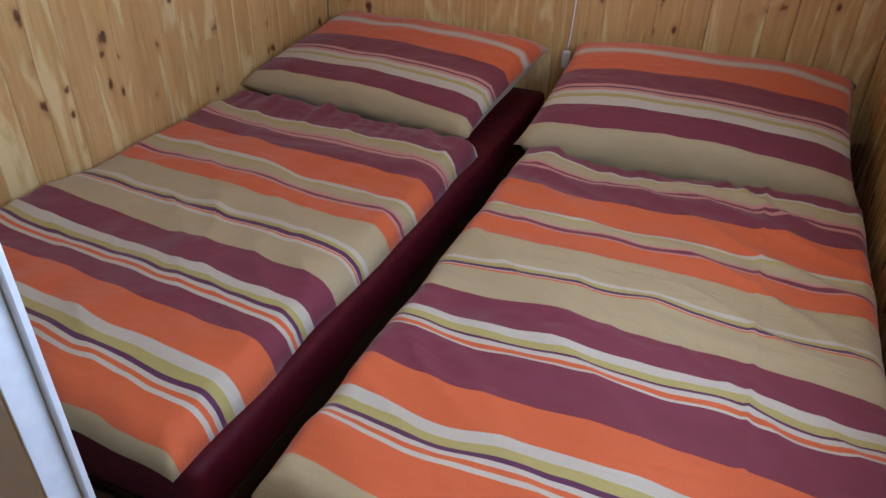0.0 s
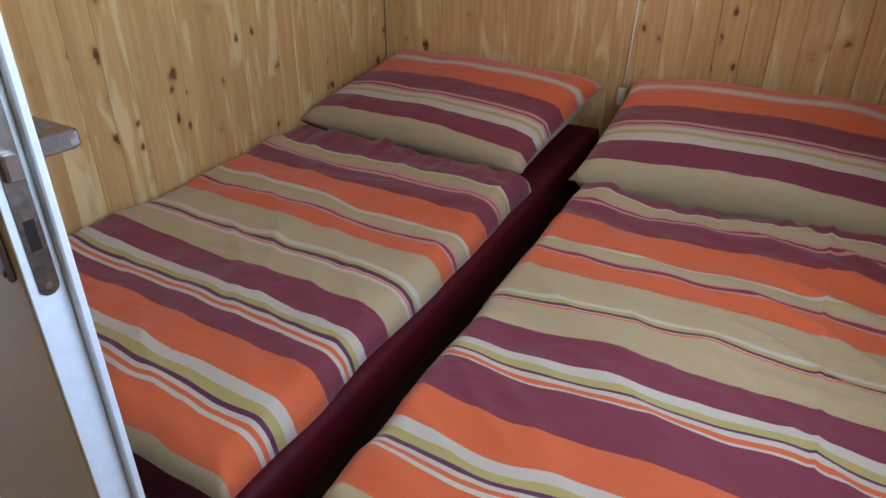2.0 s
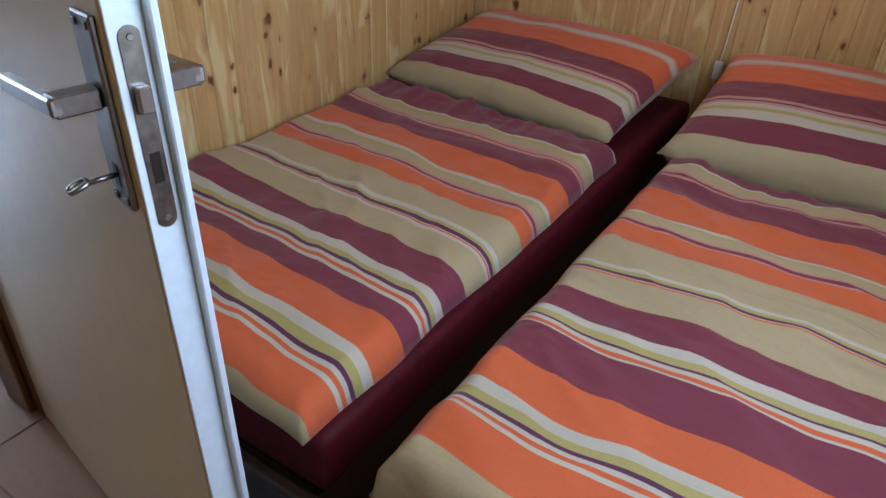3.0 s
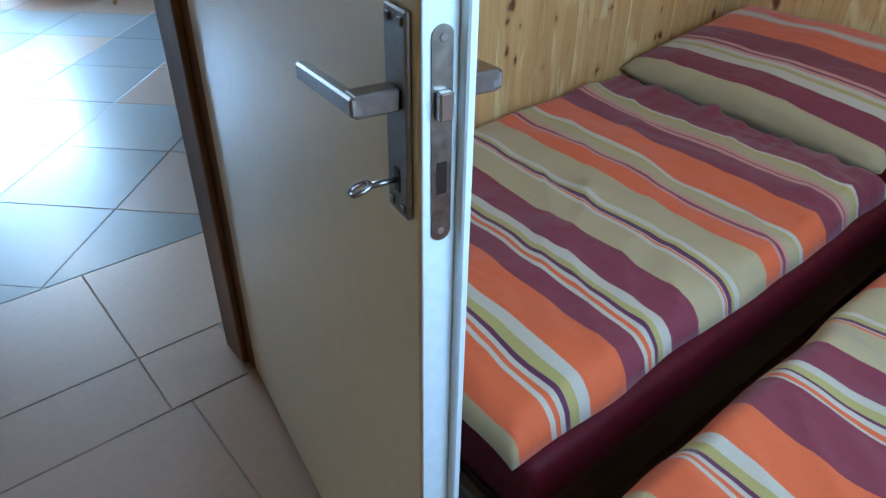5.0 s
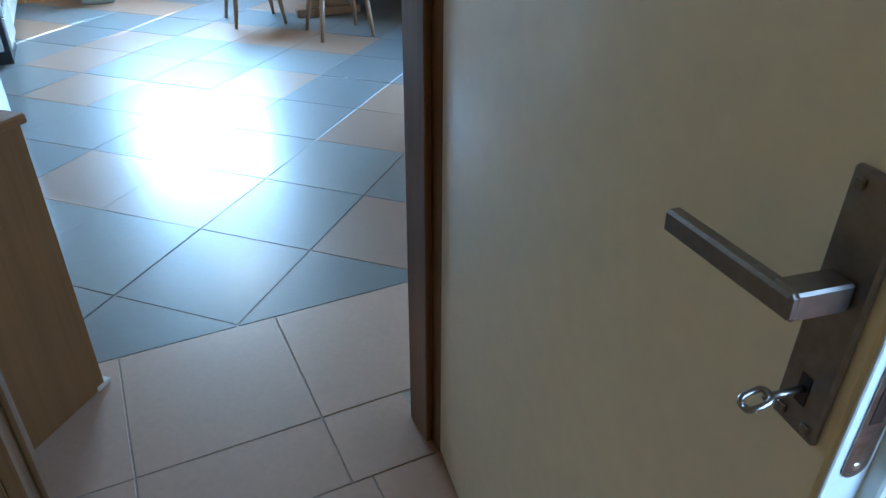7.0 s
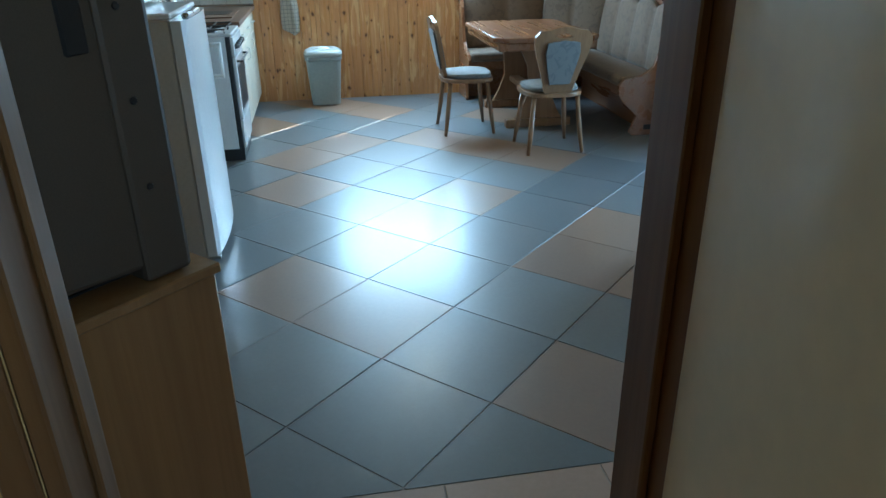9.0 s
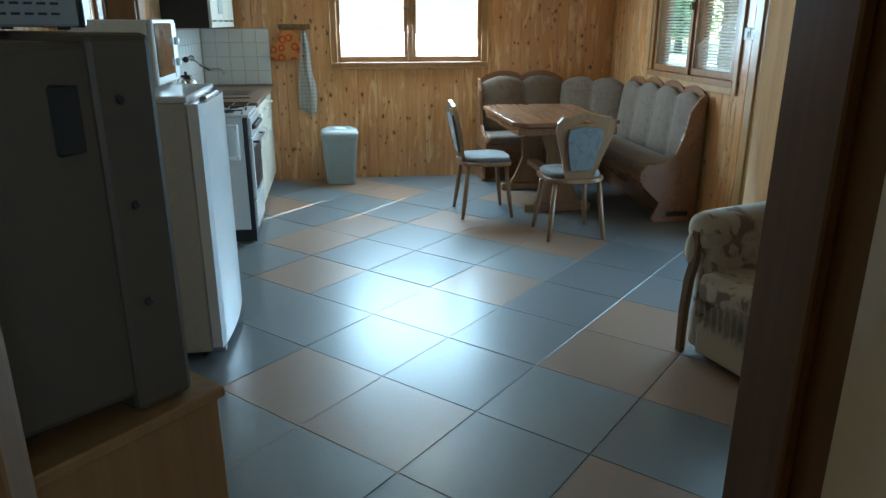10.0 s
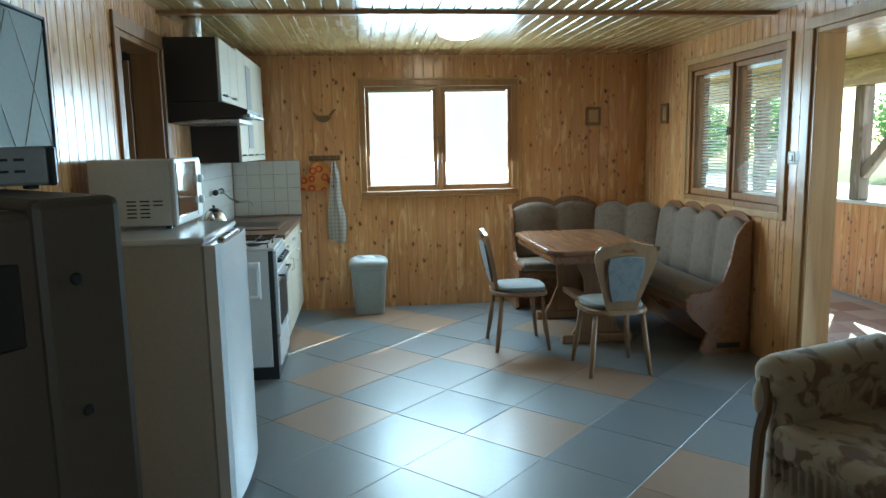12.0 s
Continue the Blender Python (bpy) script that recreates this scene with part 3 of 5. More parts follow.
# lining of the porch doorway and of the side doorway
for nm, (a, b_, z0, z1), y0, y1, mt, lb in (("door_frame_1", DOOR_N, YN - 0.002, YN + 0.185, "casing_tan", "light wooden lining of the porch doorway"), ("door_frame_2", DOOR_S, YS - 0.165, YS + 0.002, "door_brown", "brown lining of the side doorway")):
    fr = thing(nm, lb, "door frame", kind="structure")
    part("jamb", box(a, a + 0.03, y0, y1, 0, z1, 0.003), mt, fr)
    part("jamb", box(b_ - 0.03, b_, y0, y1, 0, z1, 0.003), mt, fr)
    part("head", box(a + 0.031, b_ - 0.031, y0, y1, z1 - 0.03, z1, 0.003), mt, fr)

# frame of the bedroom door
fr = thing("door_frame_3", "dark brown wooden frame of the bedroom door", "door frame", kind="structure")
for y0, y1, s in ((DOOR_P[0], DOOR_P[0] + 0.03, 1), (DOOR_P[1] - 0.03, DOOR_P[1], -1)):
    part("jamb", box(XP - 0.006, 0.006, y0, y1, 0, DOOR_P[3], 0.004), "frame_brown", fr)
    st = (y1, y1 + 0.012) if s > 0 else (y0 - 0.012, y0)
    if s < 0:
        part("stop", box(XP - 0.004, -0.045, y0 - 0.018, y0 - 0.0005, 0, DOOR_P[3], 0.003), "frame_brown", fr)
    else:
        part("stop", box(XP + 0.03, XP + 0.075, *st, 0, DOOR_P[3], 0.003), "frame_brown", fr)
    cs = (y0 - 0.05, y0 - 0.001) if s > 0 else (y1 + 0.001, y1 + 0.055)
    part("casing", box(0.001, 0.014, *cs, 0, DOOR_P[3] + 0.05, 0.004), "frame_brown", fr)
part("head", box(XP - 0.006, 0.006, DOOR_P[0] + 0.031, DOOR_P[1] - 0.031, DOOR_P[3] - 0.03, DOOR_P[3], 0.004), "frame_brown", fr)


def lever_set(door, x, z, y_face, side, key=True):
    """Long plate, angular lever and key on one face of a leaf that runs along x; side: the way the face looks in y."""
    def b(x0, x1, d0, d1, z0, z1, bev=0.002):
        p, q = sorted((y_face + side * d0, y_face + side * d1))
        return box(x0, x1, p, q, z0, z1, bev)
    pl = part("lock_plate", b(x - 0.021, x + 0.021, 0.0, 0.007, z - 0.123, z + 0.080), "nickel", door, "brushed dark metal lock plate")
    bm = b(x - 0.011, x + 0.011, 0.007, 0.052, z - 0.011, z + 0.011)
    p, q = sorted((y_face + side * 0.042, y_face + side * 0.056))
    ibox(bm, -0.128, 0.011, p, q, -0.0095, 0.0095, 0.0025, Matrix.Translation((x, 0, z)) @ pose(0, 0, 0, 0, -4, 0))
    part("lever", bm, "nickel", door, "angular brushed metal lever")
    for dz in (0.070, -0.113):
        for dx in (-0.012, 0.012):
            part("screw", b(x + dx - 0.004, x + dx + 0.004, 0.007, 0.009, z + dz - 0.004, z + dz + 0.004, 0.001), "old_metal", pl)
    part("keyhole", b(x - 0.005, x + 0.005, 0.0072, 0.0078, z - 0.098, z - 0.073, 0.0), "dark_plastic", pl)
    if key:
        f = y_face + side * 0.006
        bm = tube(bmesh.new(), [(x, f, z - 0.085), (x, f + side * 0.034, z - 0.085)], 0.003, 8)
        ring = [(x + 0.007 * math.copysign(abs(math.sin(a)) ** 0.6, math.sin(a)), f + side * (0.041 + 0.009 * math.copysign(abs(math.cos(a)) ** 0.6, math.cos(a))), z - 0.085 - 0.004 * math.cos(a)) for a in [k * math.pi / 8 for k in range(17)]]
        tube(bm, ring, 0.0026, 8)
        part("key", bm, "nickel", door, "small steel key in the lock", True)


LEAF_W, LEAF_T = 0.975, 0.042
door = thing("door_1", "cream painted bedroom door standing open", "door", (0.006, LEAF_T, 0.012), -9.8, kind="structure")
part("leaf", box(0.004, LEAF_W - 0.004, -LEAF_T, -0.004, 0.0, 2.03, 0.003), "door_paint", door)
part("edge_strip", box(LEAF_W - 0.0039, LEAF_W, -LEAF_T + 0.001, -0.004, 0.0, 2.03, 0.001), "door_edge_daylit", door, "white door edge with cool daylight in its colour")
part("rebate", box(0.004, LEAF_W + 0.014, -0.0039, 0.006, 0.0, 2.03, 0.002), "door_edge_daylit", door, "white rebated lip with cool daylight in its colour")
lever_set(door, 0.939, 1.128, -LEAF_T, -1)
lever_set(door, 0.939, 1.128, 0.006, 1, key=False)
bm = slab(bmesh.new(), [(0.011 * math.cos(a), (0.096 if math.sin(a) > 0 else -0.096) + 0.011 * math.sin(a)) for a in [k * math.pi / 8 for k in range(16)]], 0.0, 0.0022, pose(LEAF_W - 0.0005, -0.0215, 1.092, 90, 0, 90))
fp = part("lock_forend", bm, "old_metal", door, "worn metal lock strip in the door edge")
part("latch", box(LEAF_W + 0.001, LEAF_W + 0.011, -0.029, -0.014, 1.115, 1.142, 0.002), "steel", fp)
part("bolt_slot", box(LEAF_W + 0.0018, LEAF_W + 0.0022, -0.027, -0.016, 1.038, 1.072), "cab_black", fp)
for z in (1.188, 0.996):
    part("screw", lathe(bmesh.new(), [(0.004, 0), (0.003, 0.001)], 10, pose(LEAF_W + 0.0018, -0.0215, z, 0, 90, 0)), "steel", fp)
for z in (0.25, 1.75):
    part("hinge", lathe(bmesh.new(), [(0.007, 0), (0.008, 0.004), (0.008, 0.076), (0.007, 0.08)], 12, pose(-0.004, 0.008, z)), "old_metal", door, smooth=True)

door2 = thing("door_2", "brown side door opened into the next room", "door", (DOOR_S[0] + 0.034, YS - 0.17, 0.012), -84.0, kind="structure")
part("leaf", box(0.0, 0.67, -0.02, 0.02, 0.0, 2.06, 0.003), "door_brown", door2)
lever_set(door2, 0.61, 1.05, 0.02, 1, key=False)
for nm, bx in (("wall_side_room_south", (-4.9, -2.9, -2.9, -2.8)), ("wall_side_room_west", (-4.9, -4.8, -2.8, YS - 0.161)), ("wall_side_room_east", (-3.0, -2.9, -2.8, YS - 0.161))):
    single(nm, box(*bx, 0, 2.45), "plaster", "plain pale wall of the side room", "wall", kind="structure")
single("ceiling_side_room", box(-4.9, -2.9, -2.9, YS - 0.161, 2.451, 2.5), "plaster", "plain ceiling of the side room", "ceiling", kind="structure")
single("floor_side_room", box(-4.9, -2.9, -2.9, YS - 0.101, -0.12, -0.002), "tile_tan", "tan floor of the side room", "floor", kind="structure")

# ---- the beds ----


def soft_body(w, l, h, nx, ny, edge, lumps, seed, drop=0.0, crease=None, skew=0.0, skirt=0.03):
    """A filled cloth body: flat below, rounded edges, shallow creases; u across, v along."""
    bm = bmesh.new()
    uvl = bm.loops.layers.uv.new("UVMap")
    grid = {}
    for j in range(ny + 1):
        for i in range(nx + 1):
            u, v = i / nx, j / ny
            x, y = (u - 0.5) * w, v * l
            du, dv = min(u, 1 - u) * w, min(v, 1 - v) * l
            d = min(1.0, min(du, dv) / edge)
            top = h * math.sqrt(max(0.0, 1 - (1 - d) ** 2))
            p = Vector((x * 3 + seed, y * 3, seed * 1.7))
            f = min(1.0, min(du, dv) / 0.04)
            top += f * (lumps * noise.noise(p) + 0.45 * lumps * noise.noise(p * 2.7))
            p2 = Vector((x * 2.0 + seed, y * 9.0, 0.3))
            top += f * lumps * 0.35 * (1 - abs(noise.noise(p2)) * 2)
            head = max(0.0, 1 - (1 - v) * l / 0.22)
            top += f * head * (0.020 * noise.noise(Vector((x * 13 + seed, y * 3, 4.0))) + 0.012 * noise.noise(Vector((x * 31, seed, y * 5)))) + 0.012 * f * head ** 2
            pucker = max(0.0, 1 - du / 0.16)
            top += f * pucker * 0.010 * noise.noise(Vector((seed, y * 17, x * 4)))
            # soft folds that run slantwise over the cloth, and a pressed fold along it
            slant = noise.noise(Vector((x * 5 + y * 7 + seed, y * 1.5 - x * 1.5, seed)))
            top += f * 0.009 * max(0.0, 1 - 4 * abs(slant)) ** 1.5 * (0.4 + abs(noise.noise(Vector((x * 2, y * 2, seed + 9)))) * 2)
            if crease is not None:
                top += f * 0.006 * max(0.0, 1 - abs(u - crease) * w / 0.012)
            if drop:
                top -= drop * max(0.0, (u - 0.90) / 0.10) ** 1.5
            wx = x + 0.010 * noise.noise(Vector((seed, y * 6, 1.0))) * (abs(u - 0.5) * 2)
            wy = y + 0.020 * noise.noise(Vector((x * 6, seed, 2.0))) * (abs(v - 0.5) * 2) + 0.010 * noise.noise(Vector((x * 17, seed, 7.0))) * head
            grid[i, j] = bm.verts.new((wx, wy + skew * (1 - u), top))
    for j in range(ny):
        for i in range(nx):
            f = bm.faces.new((grid[i, j], grid[i + 1, j], grid[i + 1, j + 1], grid[i, j + 1]))
            for lp, (a, b) in zip(f.loops, ((i, j), (i + 1, j), (i + 1, j + 1), (i, j + 1))):
                lp[uvl].uv = (a / nx, b / ny)
    ring = [grid[i, 0] for i in range(nx + 1)] + [grid[nx, j] for j in range(1, ny + 1)] + [grid[i, ny] for i in range(nx - 1, -1, -1)] + [grid[0, j] for j in range(ny - 1, 0, -1)]
    low = [bm.verts.new((v.co.x * 0.985, v.co.y * 0.99 + 0.004, min(v.co.z, 0) - skirt)) for v in ring]
    n = len(ring)
    uvr = [(i / nx, 0.0) for i in range(nx + 1)] + [(1.0, j / ny) for j in range(1, ny + 1)] + [(i / nx, 1.0) for i in range(nx - 1, -1, -1)] + [(0.0, j / ny) for j in range(ny - 1, 0, -1)]
    for k in range(n):
        f = bm.faces.new((ring[k], low[k], low[(k + 1) % n], ring[(k + 1) % n]))
        for lp, q in zip(f.loops, (k, k, (k + 1) % n, (k + 1) % n)):
            lp[uvl].uv = uvr[q]
    bm.faces.new(low)
    return bm


def pillow_body(w, l, h, seed):
    """A plump pillow: two curved faces with pinched corners; the stripes run across it."""
    bm = bmesh.new()
    uvl = bm.loops.layers.uv.new("UVMap")
    nx, ny = 36, 30
    faces = []
    for s in (1, -1):
        g = {}
        for j in range(ny + 1):
            for i in range(nx + 1):
                u, v = 2 * i / nx - 1, 2 * j / ny - 1
                pinch = 1 - 0.07 * (1 - abs(u) ** 3) * abs(v) ** 6
                pinch2 = 1 - 0.05 * (1 - abs(v) ** 3) * abs(u) ** 6
                t = (1 - abs(u) ** 2.6) * (1 - abs(v) ** 2.6)
                z = s * 0.5 * h * max(0.0, t) ** 0.32
                x, y = u * w / 2 * pinch2, v * l / 2 * pinch
                z += 0.012 * noise.noise(Vector((x * 5 + seed, y * 5, s * 3.0))) * min(1, t * 4)
                z += s * 0.007 * noise.noise(Vector((x * 16 + seed, y * 4, s * 5.0))) * min(1, t * 6) * max(abs(u), abs(v)) ** 2
                g[i, j] = bm.verts.new((x, y, z))
        for j in range(ny):
            for i in range(nx):
                q = [(i, j), (i + 1, j), (i + 1, j + 1), (i, j + 1)]
                f = bm.faces.new([g[k] for k in (q if s > 0 else q[::-1])])
                for lp, (a, b) in zip(f.loops, q if s > 0 else q[::-1]):
                    lp[uvl].uv = (a / nx, (0.03 + 0.95 * b / ny) if s > 0 else 0.03 * (1 - b / ny))
    bmesh.ops.remove_doubles(bm, verts=bm.verts, dist=0.0008)
    return bm


def bed(x0, x1, y0, y1, label):
    """A low dark bed frame with a mattress under a maroon sheet."""
    w, l = x1 - x0, y1 - y0
    b = thing("bed", label, "bed", ((x0 + x1) / 2, y0, 0), 0, "single beds")
    for sx in (-1, 1):
        part("side_rail", box(sx * (w / 2 - 0.045) - 0.012, sx * (w / 2 - 0.045) + 0.012, 0.03, l, 0.14, 0.32, 0.004), "bed_wood", b)
        for y in (0.0, l - 0.06):
            part("leg", box(sx * (w / 2 - 0.065) - 0.03, sx * (w / 2 - 0.065) + 0.03, y, y + 0.06, 0, 0.33, 0.004), "bed_wood", b)
    part("foot_board", box(-w / 2 + 0.02, w / 2 - 0.02, 0.004, 0.03, 0.12, 0.345, 0.005), "bed_wood", b)
    part("slatted_base", box(-w / 2 + 0.07, w / 2 - 0.07, 0.035, l - 0.01, 0.24, 0.351), "bed_wood", b)
    bm = box(-w / 2 + 0.006, w / 2 - 0.004, 0.032, l - 0.004, 0.352, 0.487, 0.020)
    bmesh.ops.subdivide_edges(bm, edges=[e for e in bm.edges if e.calc_length() > 0.5], cuts=30, use_grid_fill=True)
    for v in bm.verts:
        k = noise.noise(v.co * 4) + 1.2 * noise.noise(Vector((v.co.x * 3, v.co.y * 14, v.co.z * 9)))
        k += 1.1 * max(0.0, noise.noise(Vector((v.co.x * 2, v.co.y * 6 + v.co.z * 11, v.co.z * 5))))
        v.co.x += 0.003 * k * (1 if v.co.x > 0 else -1)
        v.co.z += 0.001 * k
    part("mattress", bm, "maroon_sheet", b, "mattress in a shiny maroon fitted sheet", True)
    return b


bed(0.012, 0.975, 0.01, 2.065, "low single bed with a maroon sheet against the wall")
bed(1.13, 2.015, -0.02, 2.065, "low single bed with a maroon sheet in the corner")


def duvet(x0, x1, y0, y1, z, h, seed, drop, label, cloth="duvet_cloth", crease=None, skew=0.0, skirt=0.03):
    ob = single("duvet", soft_body(x1 - x0, y1 - y0, h, 96, 128, 0.055, 0.020, seed, drop, crease, skew, skirt), cloth, label, "duvet", ((x0 + x1) / 2, y0, z), group="bed linen", smooth=True)
    return ob


duvet(0.014, 0.950, 0.02, 1.38, 0.496, 0.050, 1.3, 0.006, "striped orange, plum and beige duvet folded on the bed", "duvet_cloth_short", skew=0.065, skirt=0.006)
duvet(1.095, 2.012, 0.0, 1.35, 0.490, 0.085, 5.1, 0.0, "striped orange, plum and beige duvet smoothed over the bed", crease=0.73)


def pillow(x, y, z, tilt, turn, w, l, h, seed, label):
    ob = single("pillow", pillow_body(w, l, h, seed), "pillow_cloth", label, "pillow", group="bed linen", smooth=True)
    ob.matrix_world = pose(x, y, z, tilt, 0, turn)
    return ob


pillow(0.485, 1.755, 0.598, 9.0, -5.0, 0.92, 0.68, 0.17, 0.4, "plump striped pillow lying at the head of the bed")
pillow(1.53, 1.705, 0.615, 9.0, 0.0, 0.93, 0.70, 0.22, 3.3, "plump striped pillow propped at the head of the bed")

# ---- bedroom small things ----
cord = thing("wall_lamp", "small white wall lamp with a hanging cord switch", "lamp", (1.07, BY - 0.004, 1.25))
part("base", lathe(bmesh.new(), [(0.05, 0), (0.05, 0.012), (0.03, 0.02)], 20, pose(0, 0, 0.12, 90, 0, 0)), "white_plastic", cord, smooth=True)
part("shade", lathe(bmesh.new(), [(0.035, 0.0), (0.062, 0.03), (0.066, 0.07), (0.05, 0.12), (0.02, 0.14)], 24, pose(0, -0.075, 0.05)), "lamp_glass", cord, "white glass shade", True)
part("cable", tube(bmesh.new(), [(0, -0.012, 0.06), (-0.006, -0.012, -0.1), (-0.02, -0.010, -0.3), (-0.03, -0.012, -0.55), (-0.035, -0.012, -0.60)], 0.0028, 8), "white_plastic", cord, "thin white cable", True)
part("switch", box(-0.051, -0.022, -0.024, -0.004, -0.665, -0.60, 0.004), "white_plastic", cord, "white inline cord switch")
part("cable", tube(bmesh.new(), [(-0.037, -0.012, -0.665), (-0.042, -0.012, -0.74), (-0.045, -0.012, -0.86)], 0.0028, 8), "white_plastic", cord, "", True)
bulb = bpy.data.lights.new("bedside_bulb", "POINT")
bulb.energy, bulb.color, bulb.shadow_soft_size = 0.4, (1.0, 0.80, 0.55), 0.05
lamp_object("bedside_bulb", bulb, Matrix.Translation((1.07, BY - 0.20, 1.36)))

# ---- kitchen: the row along the south wall ----
# television on a cabinet, set across the corner
tvc = thing("television_cabinet", "light wooden cabinet set across the room corner", "cabinet", (-1.151, -1.275, 0), 45.5)
CW, CD, CH = 0.72, 0.52, 0.80
part("side_panel", box(0.0, 0.02, -CD, 0.0, 0.0, CH, 0.002), "shelf_tan", tvc)
part("side_panel", box(CW - 0.02, CW, -CD, 0.0, 0.0, CH, 0.002), "shelf_tan", tvc)
part("top", box(-0.012, CW + 0.012, -CD - 0.005, 0.012, CH, CH + 0.024, 0.004), "shelf_tan", tvc, "light wooden top board")
part("back_panel", box(0.021, CW - 0.021, -CD, -CD + 0.008, 0.06, CH - 0.001), "shelf_tan", tvc)
part("plinth", box(0.021, CW - 0.021, -0.06, -0.04, 0.0, 0.06), "shelf_tan", tvc)
for x0, x1 in ((0.022, CW / 2 - 0.002), (CW / 2 + 0.002, CW - 0.022)):
    d = part("door", box(x0, x1, 0.0, 0.018, 0.065, CH - 0.004, 0.003), "shelf_tan", tvc)
    part("knob", lathe(bmesh.new(), [(0.008, 0), (0.006, 0.012), (0.014, 0.02), (0.010, 0.028)], 14, pose(x1 - 0.03 if x0 < 0.1 else x0 + 0.03, 0.018, 0.55, -90, 0, 0)), "old_metal", d, smooth=True)
part("foot", box(CW - 0.03, CW + 0.004, -0.03, 0.02, 0.0, 0.016, 0.003), "white_plastic", tvc)

tv = thing("television", "large dark grey tube television on the cabinet", "television", (-1.151, -1.275, CH + 0.026), 45.5)
TW, TH_, TD = 0.70, 0.64, 0.50
part("front_bezel", box(0.0, TW, -0.145, -0.034, 0.0, TH_, 0.012), "grey_plastic", tv)
bm = slab(bmesh.new(), [(0.008, -0.143), (TW - 0.008, -0.143), (TW - 0.03, -0.40), (TW - 0.16, -TD), (0.16, -TD), (0.03, -0.40)], 0.03, TH_ - 0.012, None, 0.012)
hs = part("rear_housing", bm, "grey_plastic", tv)
part("grip", box(TW - 0.030, TW - 0.008, -0.205, -0.155, 0.46, 0.57, 0.006), "dark_plastic", hs, "recessed dark grip")
part("screen", box(0.05, TW - 0.05, -0.0335, -0.024, 0.11, TH_ - 0.04, 0.006), "dark_plastic", tv, "dark glass picture tube")
part("foot_bar", box(0.08, TW - 0.08, -0.40, -0.03, -0.002, 0.002), "dark_plastic", tv)
for k in range(3):
    part("screw_cap", lathe(bmesh.new(), [(0.008, 0), (0.006, 0.003)], 10, pose(TW + 0.001, -0.10, 0.20 + 0.17 * k, 0, 90, 0)), "dark_plastic", tv)

stb = thing("set_top_box", "small dark receiver box lying on the television", "receiver", (-0.98, -1.13, CH + 0.026 + TH_ + 0.002), 45.5)
part("body", box(-0.02, 0.24, -0.20, 0.0, 0.006, 0.062, 0.004), "silver_plastic", stb)
part("front_panel", box(-0.02, 0.24, 0.0005, 0.014, 0.004, 0.064, 0.004), "dark_plastic", stb, "glossy black front")
for i in range(7):
    for j in range(2):
        part("vent", box(0.2395, 0.2415, -0.18 + i * 0.022, -0.166 + i * 0.022, 0.025 + j * 0.017, 0.029 + j * 0.017), "dark_plastic", stb)
for x in (0.0, 0.22):
    for y in (-0.18, -0.02):
        part("foot", box(x - 0.008, x + 0.008, y - 0.008, y + 0.008, 0, 0.006), "dark_plastic", stb)

# fridge
fx0, fx1, fy = -3.13, -2.455, -1.06
fr = thing("fridge", "white fridge with a rounded door and rusty corner", "fridge", (fx1, fy, 0), 0)
FW, FH = fx1 - fx0, 1.19
part("body", box(-FW, 0, -0.60, -0.058, 0.03, FH - 0.025, 0.008), "enamel_shaded", fr, "white steel body toned grey for its shaded sides")
part("top_panel", box(-FW - 0.002, 0.002, -0.605, -0.050, FH - 0.0245, FH, 0.006), "white_enamel", fr)
out = [(-FW, -0.056)] + [(-FW + FW * k / 14, 0.028 * math.sin(math.pi * k / 14) ** 0.6 - 0.012) for k in range(15)] + [(0.0, -0.056)]
dr = part("door", slab(bmesh.new(), out, 0.05, FH - 0.03, None, 0.006), "white_enamel", fr, "bowed white door")
part("grip", box(-FW * 0.55, -0.03, -0.010, 0.020, FH - 0.029, FH - 0.004, 0.006), "steel", dr, "bright grip strip on the door top")
hb = box(-FW + 0.02, -FW + 0.04, 0.0, 0.055, 0.96, 0.985, 0.005)
ibox(hb, -FW + 0.02, -FW + 0.04, 0.040, 0.056, 0.80, 0.985, 0.005)
ibox(hb, -FW + 0.02, -FW + 0.04, 0.0, 0.055, 0.80, 0.82, 0.005)
part("handle", hb, "white_plastic", dr, "white pull handle")
part("gasket", box(-FW + 0.003, -0.003, -0.0575, -0.0562, 0.06, FH - 0.05), "dark_plastic", fr)
for x in (-FW + 0.05, -0.05):
    for y in (-0.55, -0.10):
        part("foot", lathe(bmesh.new(), [(0.018, 0), (0.018, 0.03)], 12, pose(x, y, 0)), "dark_plastic", fr)
part("hinge", box(-0.05, -0.005, -0.06, 0.0, 0.032, 0.048, 0.002), "steel", fr)

mw = thing("microwave", "white microwave oven on top of the fridge", "microwave", (-2.80, -1.29, FH + 0.002), 0)
part("body", box(-0.46, 0.0, -0.36, -0.022, 0.014, 0.30, 0.006), "white_enamel", mw)
part("front", box(-0.462, 0.002, -0.0215, 0.0, 0.012, 0.302, 0.006), "white_plastic", mw)
part("door_glass", box(-0.35, -0.015, 0.0004, 0.004, 0.05, 0.285, 0.003), "oven_glass", mw, "dark mirror-like oven window")
part("control_panel", box(-0.452, -0.36, 0.0004, 0.004, 0.03, 0.285, 0.003), "white_plastic", mw)
for z in (0.10, 0.20):
    part("knob", lathe(bmesh.new(), [(0.02, 0), (0.018, 0.018)], 16, pose(-0.406, 0.004, z, -90, 0, 0)), "white_plastic", mw, smooth=True)
for i in range(3):
    for j in range(5 if i < 2 else 2):
        part("vent", box(0.0001, 0.0016, -0.21 + i * 0.055, -0.17 + i * 0.055, 0.118 - j * 0.017, 0.124 - j * 0.017), "dark_plastic", mw)
